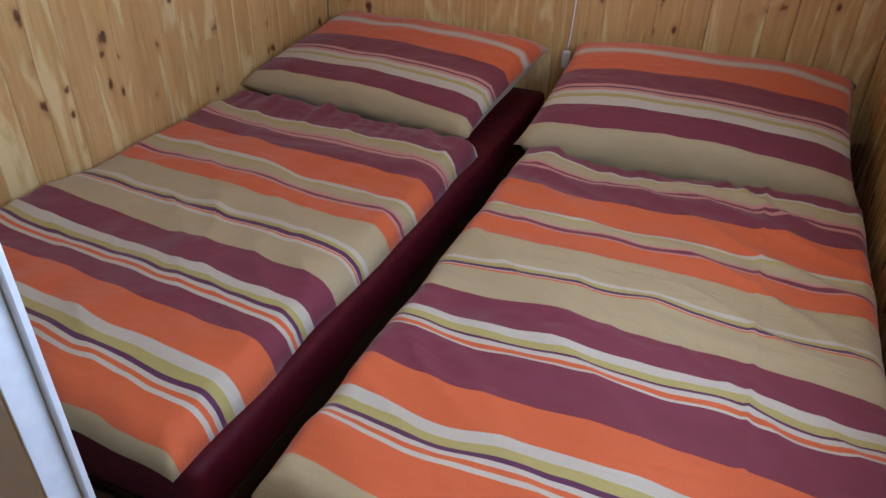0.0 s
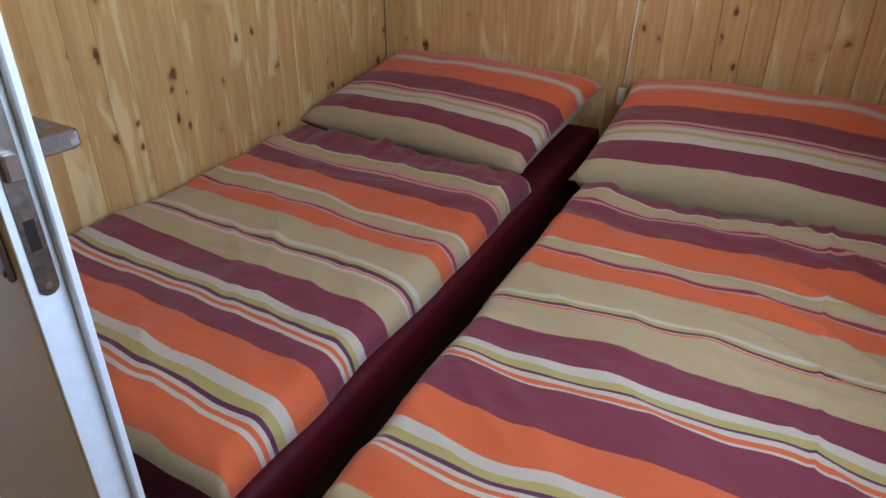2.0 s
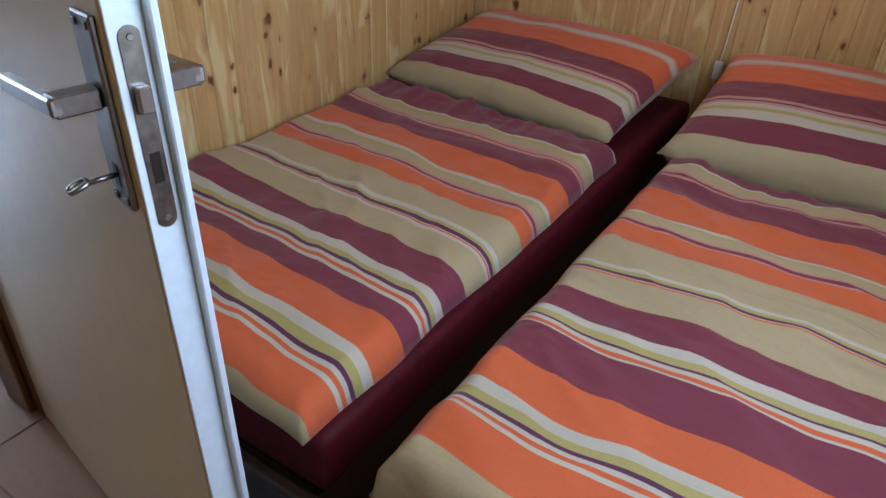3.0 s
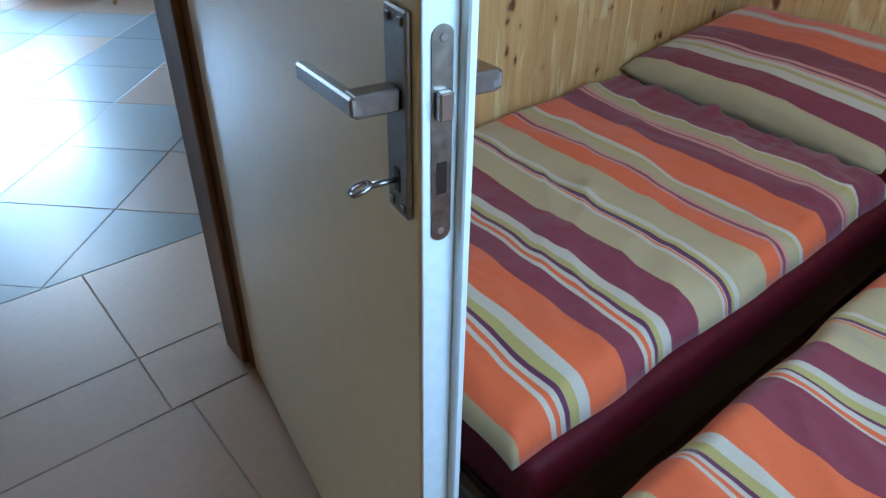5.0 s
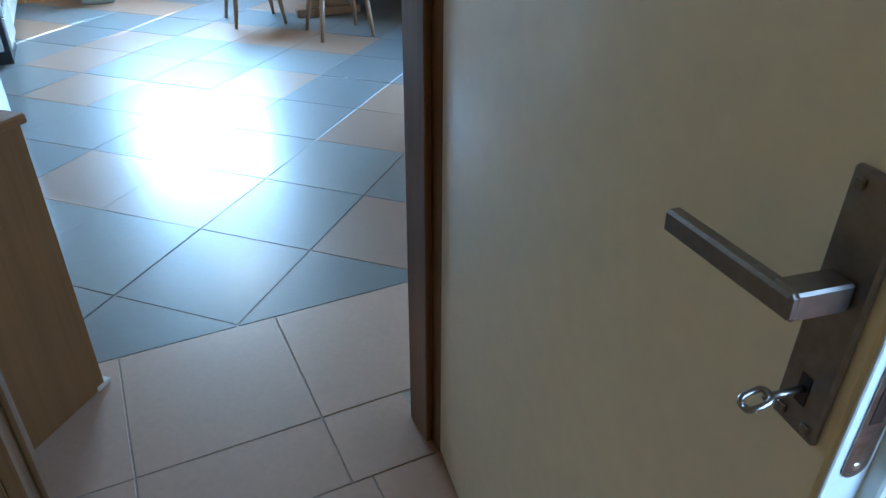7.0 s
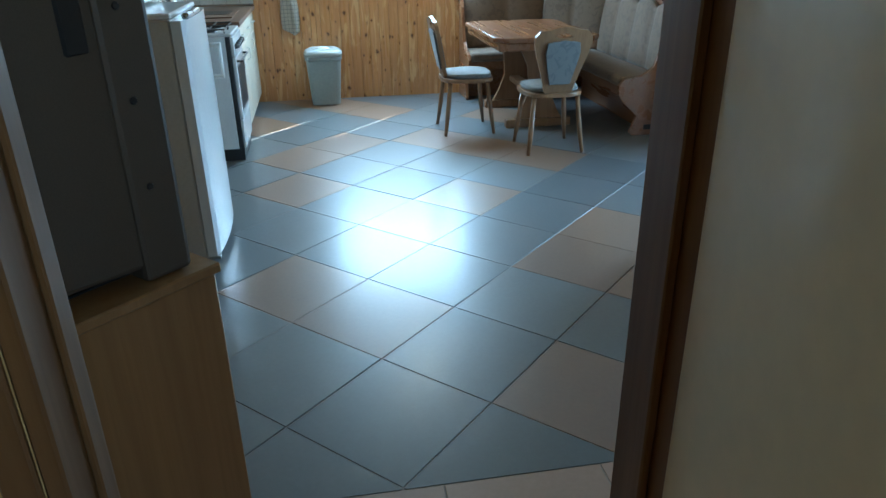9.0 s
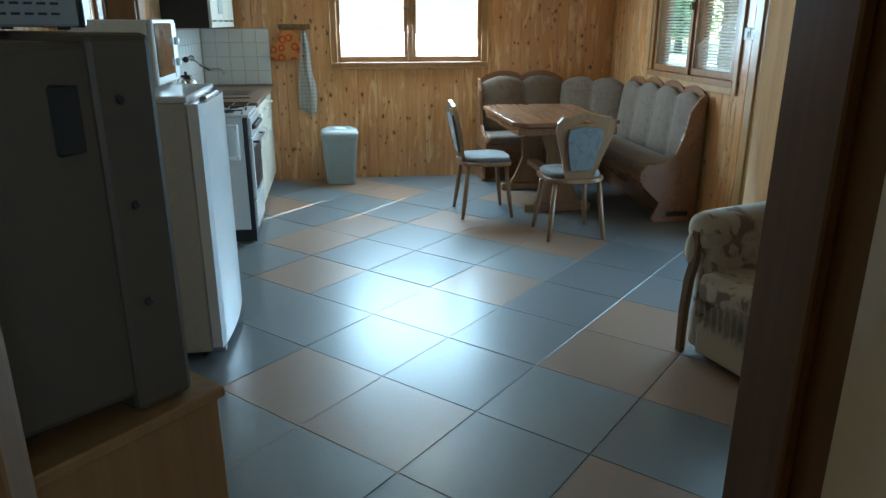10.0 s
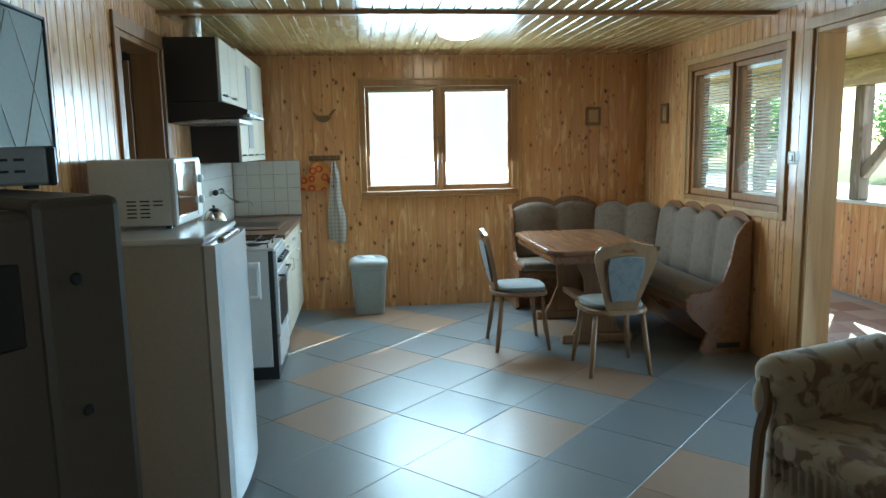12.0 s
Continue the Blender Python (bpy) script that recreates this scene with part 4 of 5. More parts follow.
for x in (-0.42, -0.04):
    for y in (-0.32, -0.05):
        part("foot", box(x - 0.012, x + 0.012, y - 0.012, y + 0.012, 0, 0.014), "dark_plastic", mw)

# cooker
ck = thing("gas_cooker", "white gas cooker with black front edges", "cooker", (-4.29, -1.085, 0), 0)
SW, SH = 0.52, 0.90
part("body", box(-SW, 0, -0.58, -0.045, 0.085, SH - 0.03, 0.005), "white_enamel", ck)
part("plinth", box(-SW + 0.01, -0.008, -0.56, -0.012, 0.0, 0.084), "dark_plastic", ck, "black plinth")
part("front_frame", box(-SW, 0.0, -0.0445, -0.012, 0.085, SH - 0.03, 0.004), "dark_plastic", ck, "black front edge")
part("hob", box(-SW - 0.004, 0.004, -0.585, 0.0, SH - 0.0295, SH - 0.008, 0.006), "white_enamel", ck, "white enamel hob")
od = part("oven_door", box(-SW + 0.004, -0.004, -0.0115, 0.012, 0.30, 0.73, 0.005), "white_enamel", ck)
part("oven_glass", box(-SW + 0.06, -0.06, 0.0122, 0.015, 0.36, 0.66, 0.003), "dark_plastic", od, "dark oven window")
part("handle", tube(bmesh.new(), [(-SW + 0.05, 0.012, 0.70), (-SW + 0.05, 0.045, 0.70), (-0.05, 0.045, 0.70), (-0.05, 0.012, 0.70)], 0.008, 8), "dark_plastic", od)
part("drawer", box(-SW + 0.004, -0.004, -0.0115, 0.008, 0.095, 0.295, 0.005), "white_enamel", ck)
part("control_panel", box(-SW + 0.004, -0.004, -0.0115, 0.010, 0.735, SH - 0.034, 0.004), "white_enamel", ck)
for i in range(5):
    part("knob", lathe(bmesh.new(), [(0.020, 0), (0.018, 0.012), (0.013, 0.030)], 14, pose(-0.07 - i * 0.095, 0.010, 0.80, -90, 0, 0)), "dark_plastic", ck, smooth=True)
for x in (-0.13, -0.39):
    for y in (-0.15, -0.42):
        part("burner", lathe(bmesh.new(), [(0.045, 0), (0.045, 0.012), (0.03, 0.018)], 18, pose(x, y, SH - 0.008)), "dark_plastic", ck)
for x in (-0.13, -0.39):
    bm = bmesh.new()
    for k in (-1, 1):
        tube(bm, [(x - 0.11, -0.285 + k * 0.24, SH + 0.018), (x + 0.11, -0.285 + k * 0.24, SH + 0.018)], 0.005, 6)
        tube(bm, [(x + k * 0.11, -0.525, SH - 0.008), (x + k * 0.11, -0.525, SH + 0.018), (x + k * 0.11, -0.045, SH + 0.018), (x + k * 0.11, -0.045, SH - 0.008)], 0.005, 6)
    for y in (-0.15, -0.42):
        tube(bm, [(x - 0.11, y, SH + 0.018), (x + 0.11, y, SH + 0.018)], 0.005, 6)
    part("pan_grate", bm, "dark_plastic", ck, "black wire pan grate")

# base units and worktop
UX = [-4.815, -5.32, -5.825, XW + 0.004]
for a, b_ in zip(UX, UX[1:]):
    u = thing("base_cabinet", "cream fronted kitchen base cabinet", "cabinet", (a - 0.001, -1.10, 0), 0, "base cabinets")
    w = a - b_ - 0.002
    part("body", box(-w, 0, -0.575, -0.02, 0.085, 0.875), "cab_cream", u)
    part("plinth", box(-w, 0, -0.55, -0.05, 0.0, 0.084), "dark_plastic", u)
    d = part("door", box(-w + 0.003, -0.003, -0.0195, 0.0, 0.09, 0.70, 0.003), "cab_cream", u)
    part("handle", tube(bmesh.new(), [(-0.04, 0.0, 0.56), (-0.04, 0.025, 0.57), (-0.04, 0.025, 0.65), (-0.04, 0.0, 0.66)], 0.006, 8), "white_plastic", d)
    d = part("drawer_front", box(-w + 0.003, -0.003, -0.0195, 0.0, 0.705, 0.872, 0.003), "cab_cream", u)
    part("handle", tube(bmesh.new(), [(-w / 2 - 0.05, 0.0, 0.79), (-w / 2 - 0.04, 0.025, 0.79), (-w / 2 + 0.04, 0.025, 0.79), (-w / 2 + 0.05, 0.0, 0.79)], 0.006, 8), "white_plastic", d)
single("worktop", box(XW + 0.003, -4.816, YS + 0.012, -1.075, 0.876, 0.912, 0.005), "worktop", "brown laminate kitchen worktop", "worktop")
sk = thing("sink", "brown enamel sink set into the worktop", "sink", (-5.45, -1.38, 0.9125))
part("rim", slab(bmesh.new(), [(-0.30, -0.22), (0.30, -0.22), (0.30, 0.22), (-0.30, 0.22)], 0, 0.008, None, 0.004), "worktop", sk)
part("bowl", slab(bmesh.new(), [(-0.26, -0.18), (0.08, -0.18), (0.08, 0.18), (-0.26, 0.18)], 0.0081, 0.010), "cab_black", sk)
tp = thing("tap", "chrome wall tap with a curved spout", "tap", (-5.45, YS + 0.020, 1.20))
part("body", tube(bmesh.new(), [(-0.09, 0.03, 0), (0.09, 0.03, 0)], 0.016, 12), "steel", tp, smooth=True)
part("spout", tube(bmesh.new(), [(0, 0.03, 0), (0, 0.07, -0.01), (0, 0.12, -0.06), (0, 0.18, -0.085), (0, 0.25, -0.08), (0, 0.29, -0.09), (0, 0.295, -0.12)], 0.009, 10), "steel", tp, smooth=True)
for s in (-1, 1):
    part("pipe", tube(bmesh.new(), [(s * 0.075, -0.008, 0), (s * 0.075, 0.03, 0)], 0.014, 10), "steel", tp)
    part("handle", lathe(bmesh.new(), [(0.010, 0), (0.012, 0.02), (0.024, 0.025), (0.022, 0.04)], 12, pose(s * 0.09, 0.03, 0, 0, s * 90, 0)), "dark_plastic", tp, smooth=True)
kt = thing("kettle", "polished steel kettle on the worktop", "kettle", (-4.93, -1.585, 0.9125), 90.0)
part("body", lathe(bmesh.new(), [(0.085, 0), (0.092, 0.02), (0.088, 0.10), (0.062, 0.17), (0.04, 0.185)], 28), "steel", kt, smooth=True)
part("lid", lathe(bmesh.new(), [(0.042, 0.1855), (0.03, 0.197), (0.008, 0.2), (0.012, 0.215), (0.004, 0.222)], 20), "dark_plastic", kt, smooth=True)
part("handle", tube(bmesh.new(), [(0, 0.06, 0.175), (0, 0.105, 0.17), (0, 0.115, 0.11), (0, 0.09, 0.05)], 0.010, 10), "dark_plastic", kt, smooth=True)
part("spout", tube(bmesh.new(), [(0, -0.07, 0.12), (0, -0.115, 0.165)], [0.022, 0.012], 12), "steel", kt, smooth=True)

# wall cabinets and hood
CB = (-4.25, -4.85)
wc = thing("wall_cabinet", "black sided wall cabinet with cream doors", "cabinet", (CB[0], YS + 0.004, 1.83), 0, "wall cabinets")
w = CB[0] - CB[1]
part("body", box(-w, 0, 0, 0.325, 0, 0.39, 0.002), "cab_black", wc)
for k in range(2):
    d = part("door", box(-w / 2 * (k + 1) + 0.002, -w / 2 * k - 0.002, 0.3255, 0.345, 0.003, 0.387, 0.003), "cab_cream", wc)
    part("handle", tube(bmesh.new(), [(-w / 2 * k - 0.05, 0.345, 0.04), (-w / 2 * k - 0.06, 0.368, 0.04), (-w / 2 * k - 0.14, 0.368, 0.04), (-w / 2 * k - 0.15, 0.345, 0.04)], 0.006, 8), "steel", d)
hd = thing("cooker_hood", "black cooker hood with a steel front lip", "hood", (CB[0] + 0.004, YS + 0.004, 1.70), 0)
hw = w + 0.008
prof = [(0.0, 0.0), (0.49, 0.045), (0.50, 0.075), (0.42, 0.105), (0.33, 0.128), (0.0, 0.128)]
bm = slab(bmesh.new(), prof, 0, hw, Matrix(((0, 0, -1, 0), (1, 0, 0, 0), (0, 1, 0, 0), (0, 0, 0, 1))))
part("canopy", bm, "cab_black", hd)
part("lip", box(-hw, 0, 0.475, 0.515, 0.030, 0.052, 0.004), "steel", hd, "bright steel front lip")
part("filter", box(-hw + 0.03, -0.03, 0.04, 0.44, -0.002, 0.02), "steel", hd)
pp = thing("hood_pipe", "ribbed silver exhaust pipe above the cabinet", "pipe", (-4.42, YS + 0.16, 2.222))
part("duct", lathe(bmesh.new(), [(0.055, 0)] + [(0.055 + 0.004 * (k % 2), 0.008 * k) for k in range(1, 17)] + [(0.055, 0.14)], 20), "steel", pp, smooth=True)
c2 = (-4.855, -5.46)
for c in (c2, (-5.465, -6.07)):
    wc = thing("wall_cabinet", "black sided wall cabinet with glazed cream doors", "cabinet", (c[0], YS + 0.004, 1.44), 0, "wall cabinets")
    w = c[0] - c[1]
    part("body", box(-w, 0, 0, 0.325, 0, 0.80, 0.002), "cab_black", wc)
    for k in range(2):
        xa, xb = -w / 2 * (k + 1) + 0.002, -w / 2 * k - 0.002
        d = part("door", box(xa, xb, 0.3255, 0.345, 0.003, 0.797, 0.003), "cab_cream", wc)
        if k == 1 and c is c2:
            part("pane", box(xa + 0.05, xb - 0.05, 0.3452, 0.349, 0.10, 0.72, 0.002), "silver_plastic", d, "grey glazed panel")
        part("handle", tube(bmesh.new(), [(xb - 0.03, 0.345, 0.05), (xb - 0.03, 0.37, 0.05), (xb - 0.10, 0.37, 0.05), (xb - 0.10, 0.345, 0.05)], 0.006, 8), "steel", d)

# picture panel on the south wall: pale board with crossing lines
pb = thing("wall_panel", "pale grey wall board with crossing dark lines", "wall panel", (-1.75, YS + 0.004, 1.50))
part("board", box(-0.82, 0.60, 0.0, 0.02, 0.0, 0.52, 0.003), "panel_grey", pb)
for k in range(5):
    for s in (-1, 1):
        x = -0.70 + k * 0.29
        part("line", tube(bmesh.new(), [(x - s * 0.13, 0.021, 0.01), (x + s * 0.13, 0.021, 0.51)], 0.0018, 6), "nickel", pb)
part("frame", box(-0.835, -0.821, 0.0, 0.028, -0.012, 0.535, 0.003), "dark_plastic", pb)
part("frame", box(-0.820, 0.60, 0.0, 0.028, -0.014, -0.001, 0.003), "dark_plastic", pb)
part("frame", box(-0.820, 0.60, 0.0, 0.028, 0.521, 0.535, 0.003), "dark_plastic", pb)

# ---- kitchen: west wall ----
hk = thing("hook_rail", "brown wooden hook rail on the plank wall", "hook rail", (XW + 0.004, -0.845, 1.42))
part("board", box(0, 0.018, -0.145, 0.145, 0, 0.045, 0.004), "frame_brown", hk)
for y in (-0.10, -0.03, 0.04, 0.11):
    part("hook", tube(bmesh.new(), [(0.018, y, 0.02), (0.045, y, 0.015), (0.05, y, 0.035)], 0.004, 8), "old_metal", hk)


def hanging_cloth(name, mat, w, h, loc, label, category, seed, folds):
    bm = bmesh.new()
    g = {}
    nx, nz = 22, 30
    for j in range(nz + 1):
        for i in range(nx + 1):
            u, v = i / nx - 0.5, j / nz
            spread = 0.25 + 0.75 * min(1.0, (1 - v) * 1.6) + 0.2 * noise.noise(Vector((seed, v * 3, 0)))
            y = u * w * spread + 0.02 * noise.noise(Vector((seed + 4, v * 2.5, 1)))
            x = 0.022 + 0.012 * math.sin(u * folds * 6.3 + seed + v * 2) + 0.006 * noise.noise(Vector((u * 6, v * 6, seed)))
            g[i, j] = bm.verts.new((x, y, -h * (1 - v) * (1 - 0.12 * abs(u + 0.2 * math.sin(seed)))))
    for j in range(nz):
        for i in range(nx):
            bm.faces.new((g[i, j], g[i + 1, j], g[i + 1, j + 1], g[i, j + 1]))
    bmesh.ops.solidify(bm, geom=bm.faces[:], thickness=0.004)
    return single(name, bm, mat, label, category, loc, smooth=True)


hanging_cloth("oven_mitt", "mitt_cloth", 0.34, 0.27, (XW + 0.035, -0.90, 1.41), "orange patterned oven cloth hanging from a hook", "oven cloth", 2.0, 1.0)
hanging_cloth("tea_towel", "towel_cloth", 0.16, 0.78, (XW + 0.035, -0.755, 1.41), "white checked tea towel hanging from a hook", "towel", 5.0, 1.6)

orn = thing("wall_ornament", "small carved wooden bird ornament on the wall", "ornament", (XW + 0.004, -0.845, 1.80))
part("bowl", slab(bmesh.new(), [(0.075 * math.cos(a), 0.06 * math.sin(a)) for a in [math.pi + k * math.pi / 10 for k in range(11)]], 0, 0.03, Matrix(((0, 0, 1, 0), (1, 0, 0, 0), (0, 1, 0, 0.03), (0, 0, 0, 1))), 0.004), "frame_brown", orn)
part("wing", tube(bmesh.new(), [(0.016, 0.06, 0.03), (0.016, 0.10, 0.075), (0.016, 0.12, 0.085)], [0.012, 0.010, 0.004], 8), "frame_brown", orn)
part("tail", tube(bmesh.new(), [(0.016, -0.06, 0.03), (0.016, -0.095, 0.06)], [0.012, 0.006], 8), "frame_brown", orn)


def small_picture(loc, turn, w, h, label):
    p = thing("picture_frame", label, "picture", loc, turn, "small pictures")
    f = 0.028
    part("frame", box(-w / 2, w / 2, 0, 0.02, 0, f, 0.004), "frame_brown", p)
    part("frame", box(-w / 2, w / 2, 0, 0.02, h - f, h, 0.004), "frame_brown", p)
    part("frame", box(-w / 2, -w / 2 + f, 0, 0.019, f + 0.001, h - f - 0.001, 0.004), "frame_brown", p)
    part("frame", box(w / 2 - f, w / 2, 0, 0.019, f + 0.001, h - f - 0.001, 0.004), "frame_brown", p)
    part("print", box(-w / 2 + f, w / 2 - f, 0.002, 0.008, f, h - f), "casing_tan", p)
    return p


small_picture((XW + 0.003, 1.729, 1.705), -90, 0.15, 0.175, "tiny dark framed picture on the plank wall")
small_picture((-5.884, YN - 0.003, 1.695), 180, 0.15, 0.18, "tiny brown framed picture beside the window")

sw = thing("light_switch", "cream light switch and socket beside the doorway", "switch", (-3.905, YN - 0.003, 1.41), 180)
for x in (-0.04, 0.04):
    p = part("plate", box(x - 0.038, x + 0.038, 0, 0.010, -0.04, 0.04, 0.004), "cab_cream", sw)
    part("rocker", box(x - 0.02, x + 0.02, 0.0105, 0.016, -0.02, 0.02, 0.003), "white_plastic", p)

bn = thing("waste_bin", "grey plastic swing-lid waste bin on the floor", "bin", (-6.14, -0.475, 0))
bn.scale = (1.08, 1.05, 1.11)
bm = bmesh.new()
lv = [(0.125, 0.105, 0.0), (0.13, 0.11, 0.01), (0.158, 0.135, 0.38), (0.166, 0.143, 0.385), (0.166, 0.143, 0.41)]
rings = []
for a, b_, z in lv:
    rings.append([bm.verts.new((math.copysign(abs(math.cos(t)) ** 0.35, math.cos(t)) * b_, math.copysign(abs(math.sin(t)) ** 0.35, math.sin(t)) * a, z)) for t in [k * math.pi / 16 for k in range(32)]])
for r0, r1 in zip(rings, rings[1:]):
    for k in range(32):
        bm.faces.new((r0[k], r0[(k + 1) % 32], r1[(k + 1) % 32], r1[k]))
bm.faces.new(rings[0][::-1])
bm.faces.new(rings[-1])
part("body", bm, "bin_grey", bn, smooth=False)
bm = bmesh.new()
rings = []
for a, b_, z in ((0.170, 0.147, 0.411), (0.172, 0.149, 0.435), (0.160, 0.138, 0.455), (0.110, 0.095, 0.475), (0.100, 0.085, 0.462), (0.04, 0.03, 0.452)):
    rings.append([bm.verts.new((math.copysign(abs(math.cos(t)) ** 0.45, math.cos(t)) * b_, math.copysign(abs(math.sin(t)) ** 0.45, math.sin(t)) * a, z)) for t in [k * math.pi / 16 for k in range(32)]])
for r0, r1 in zip(rings, rings[1:]):
    for k in range(32):
        bm.faces.new((r0[k], r0[(k + 1) % 32], r1[(k + 1) % 32], r1[k]))
bm.faces.new(rings[0][::-1])
bm.faces.new(rings[-1])
lid = part("lid", bm, "bin_lid", bn, "lighter grey lid with a dished flap", True)
part("flap", lathe(bmesh.new(), [(0.062, 0.0), (0.066, 0.008), (0.050, 0.022), (0.02, 0.027)], 24, Matrix.Translation((0, 0, 0.456)), (0.8, 1.0)), "white_plastic", lid, "pale oval swing flap", True)

cl = thing("ceiling_lamp", "flat white glass ceiling lamp", "lamp", (-4.80, 0.235, HC - 0.085))
part("shade", lathe(bmesh.new(), [(0.02, 0.0), (0.09, 0.006), (0.15, 0.03), (0.17, 0.06), (0.165, 0.066)], 32), "lit_glass", cl, smooth=True)
part("base", lathe(bmesh.new(), [(0.10, 0.067), (0.10, 0.084)], 24), "white_plastic", cl)
part("finial", lathe(bmesh.new(), [(0.004, -0.022), (0.010, -0.012), (0.006, -0.001)], 12), "old_metal", cl, smooth=True)

# ---- kitchen: dining corner ----
TX0, TX1, TY0, TY1, TZ = -5.84, -4.55, 0.835, 1.70, 0.755
tb = thing("dining_table", "oak dining table with cut corners", "table", ((TX0 + TX1) / 2, (TY0 + TY1) / 2, 0))
a, b_, c = (TX1 - TX0) / 2, (TY1 - TY0) / 2, 0.10
part("tabletop", slab(bmesh.new(), [(-a + c, -b_), (a - c, -b_), (a, -b_ + c), (a, b_ - c), (a - c, b_), (-a + c, b_), (-a, b_ - c), (-a, -b_ + c)], TZ - 0.035, TZ, None, 0.008), "oak", tb)
ap = 0.035
part("apron", box(-a + ap, a - ap, -b_ + ap, b_ - ap, TZ - 0.105, TZ - 0.036, 0.014), "oak", tb)
for s in (-1, 1):
    bm = slab(bmesh.new(), [(-0.20, 0.07), (-0.15, 0.14), (-0.085, 0.30), (-0.10, 0.50), (-0.17, TZ - 0.117), (0.17, TZ - 0.117), (0.10, 0.50), (0.085, 0.30), (0.15, 0.14), (0.20, 0.07)], -0.022, 0.022, Matrix(((0, 0, 1, s * (a - 0.25)), (1, 0, 0, 0), (0, 1, 0, 0), (0, 0, 0, 1))), 0.005)
    part("pedestal", bm, "chair_wood", tb)
    part("foot", box(s * (a - 0.25) - 0.04, s * (a - 0.25) + 0.04, -0.28, 0.28, 0.0, 0.069, 0.010), "chair_wood", tb)
part("stretcher", box(-a + 0.275, a - 0.275, -0.05, 0.05, 0.24, 0.29, 0.006), "chair_wood", tb)


def chair(loc, turn):
    """A peasant chair: back along local +y, splayed legs, shaped back with a grip hole."""
    ch = thing("dining_chair", "wooden dining chair with a padded seat and shaped back", "chair", loc, turn, "chairs at the table")
    out = []
    for t in [k * math.pi / 16 for k in range(32)]:
        cx, sy = math.cos(t), math.sin(t)
        out.append((math.copysign(abs(cx) ** 0.5, cx) * (0.215 - 0.02 * sy), math.copysign(abs(sy) ** 0.5, sy) * 0.205))
    part("seat", slab(bmesh.new(), out, 0.415, 0.445, None, 0.008), "chair_wood", ch)
    bm = slab(bmesh.new(), [(x * 0.90, y * 0.90 - 0.01) for x, y in out], 0.4455, 0.480, None, 0.016)
    part("seat_pad", bm, "chair_cloth", ch, "pale blue-grey woven seat pad", True)
    for sx in (-1, 1):
        for sy in (-1, 1):
            part("leg", tube(bmesh.new(), [(sx * 0.205, sy * 0.20, 0.0), (sx * 0.185, sy * 0.178, 0.16), (sx * 0.16, sy * 0.15, 0.415)], [0.013, 0.019, 0.017], 10), "chair_wood", ch, smooth=True)
    tilt = Matrix.Translation((0, 0.175, 0.445)) @ pose(0, 0, 0, 78, 0, 0)
    ol = [(-0.10, 0.0), (-0.115, 0.06), (-0.145, 0.16), (-0.185, 0.28), (-0.205, 0.36), (-0.20, 0.41), (-0.17, 0.445), (-0.10, 0.455), (-0.05, 0.47), (0.0, 0.475)]
    hole = [(-0.062, 0.405), (-0.04, 0.425), (0.0, 0.432), (0.04, 0.425), (0.062, 0.405), (0.0, 0.398)]
    bm = bmesh.new()
    left = [p for p in ol] + [(0.0, 0.432)] + [hole[1], hole[0], (0.0, 0.398), (0.0, 0.0)]
    slab(bm, left, -0.013, 0.013, tilt)
    slab(bm, [(-x, y) for x, y in left][::-1], -0.013, 0.013, tilt)
    bk = part("backrest", bm, "chair_wood", ch, "shaped wooden back with a grip hole")
    padl = [(-0.075, 0.07), (-0.10, 0.18), (-0.125, 0.30), (-0.115, 0.37), (0.0, 0.385), (0.115, 0.37), (0.125, 0.30), (0.10, 0.18), (0.075, 0.07)]
    part("back_pad", slab(bmesh.new(), padl, 0.0135, 0.026, tilt, 0.005), "chair_cloth", ch, "blue-grey woven panel")
    part("back_pad", slab(bmesh.new(), padl, -0.026, -0.0135, tilt, 0.005), "chair_cloth", ch, "blue-grey woven panel")
    return ch


chair((-4.84, 0.65, 0), 180.0)
chair((-4.16, 1.15, 0), -90.0)

# corner bench
BE, BD, BSEAT, BTOP = -4.32, 0.46, 0.42, 0.97


def bench_end(bm, x0, x1, flip=1):
    """The curved end board, in the plane of depth and height."""
    ol = [(0.0, 0.0), (0.33, 0.0), (0.36, 0.03), (0.33, 0.10), (0.30, 0.16), (0.36, 0.21), (0.43, 0.27), (0.47, 0.33), (0.475, 0.40), (0.44, 0.445), (0.30, 0.46), (0.20, 0.53), (0.15, 0.68), (0.12, 0.85), (0.05, 0.95), (0.0, 0.97)]
    slab(bm, [(-d, z) for d, z in ol], x0, x1, Matrix(((0, 0, 1, 0), (1, 0, 0, 0), (0, 1, 0, 0), (0, 0, 0, 1))), 0.004)
    return bm


cb = thing("corner_bench", "upholstered wooden corner bench with a channelled back", "bench", (0, 0, 0))
m_n = Matrix.Translation((0, YN - 0.03, 0))
bm = bench_end(bmesh.new(), BE - 0.03, BE)
bmesh.ops.transform(bm, matrix=m_n, verts=bm.verts)
eb = part("end_board", bm, "oak", cb, "curved wooden end board")
part("grip_slot", box(BE + 0.0002, BE + 0.0012, YN - 0.03 - 0.24, YN - 0.03 - 0.06, 0.045, 0.085), "cab_black", eb)
bm = bench_end(bmesh.new(), 0, 0.03)
bmesh.ops.transform(bm, matrix=Matrix.Translation((XW + 0.03, 0.885, 0)) @ pose(0, 0, 0, 0, 0, 90), verts=bm.verts)
part("end_board", bm, "oak", cb, "curved wooden end board")
sx0, sx1 = XW + 0.04, BE - 0.032
part("seat_base", box(sx0 + BD, sx1, YN - 0.03 - BD + 0.03, YN - 0.04, 0.30, BSEAT - 0.045, 0.004), "oak", cb)
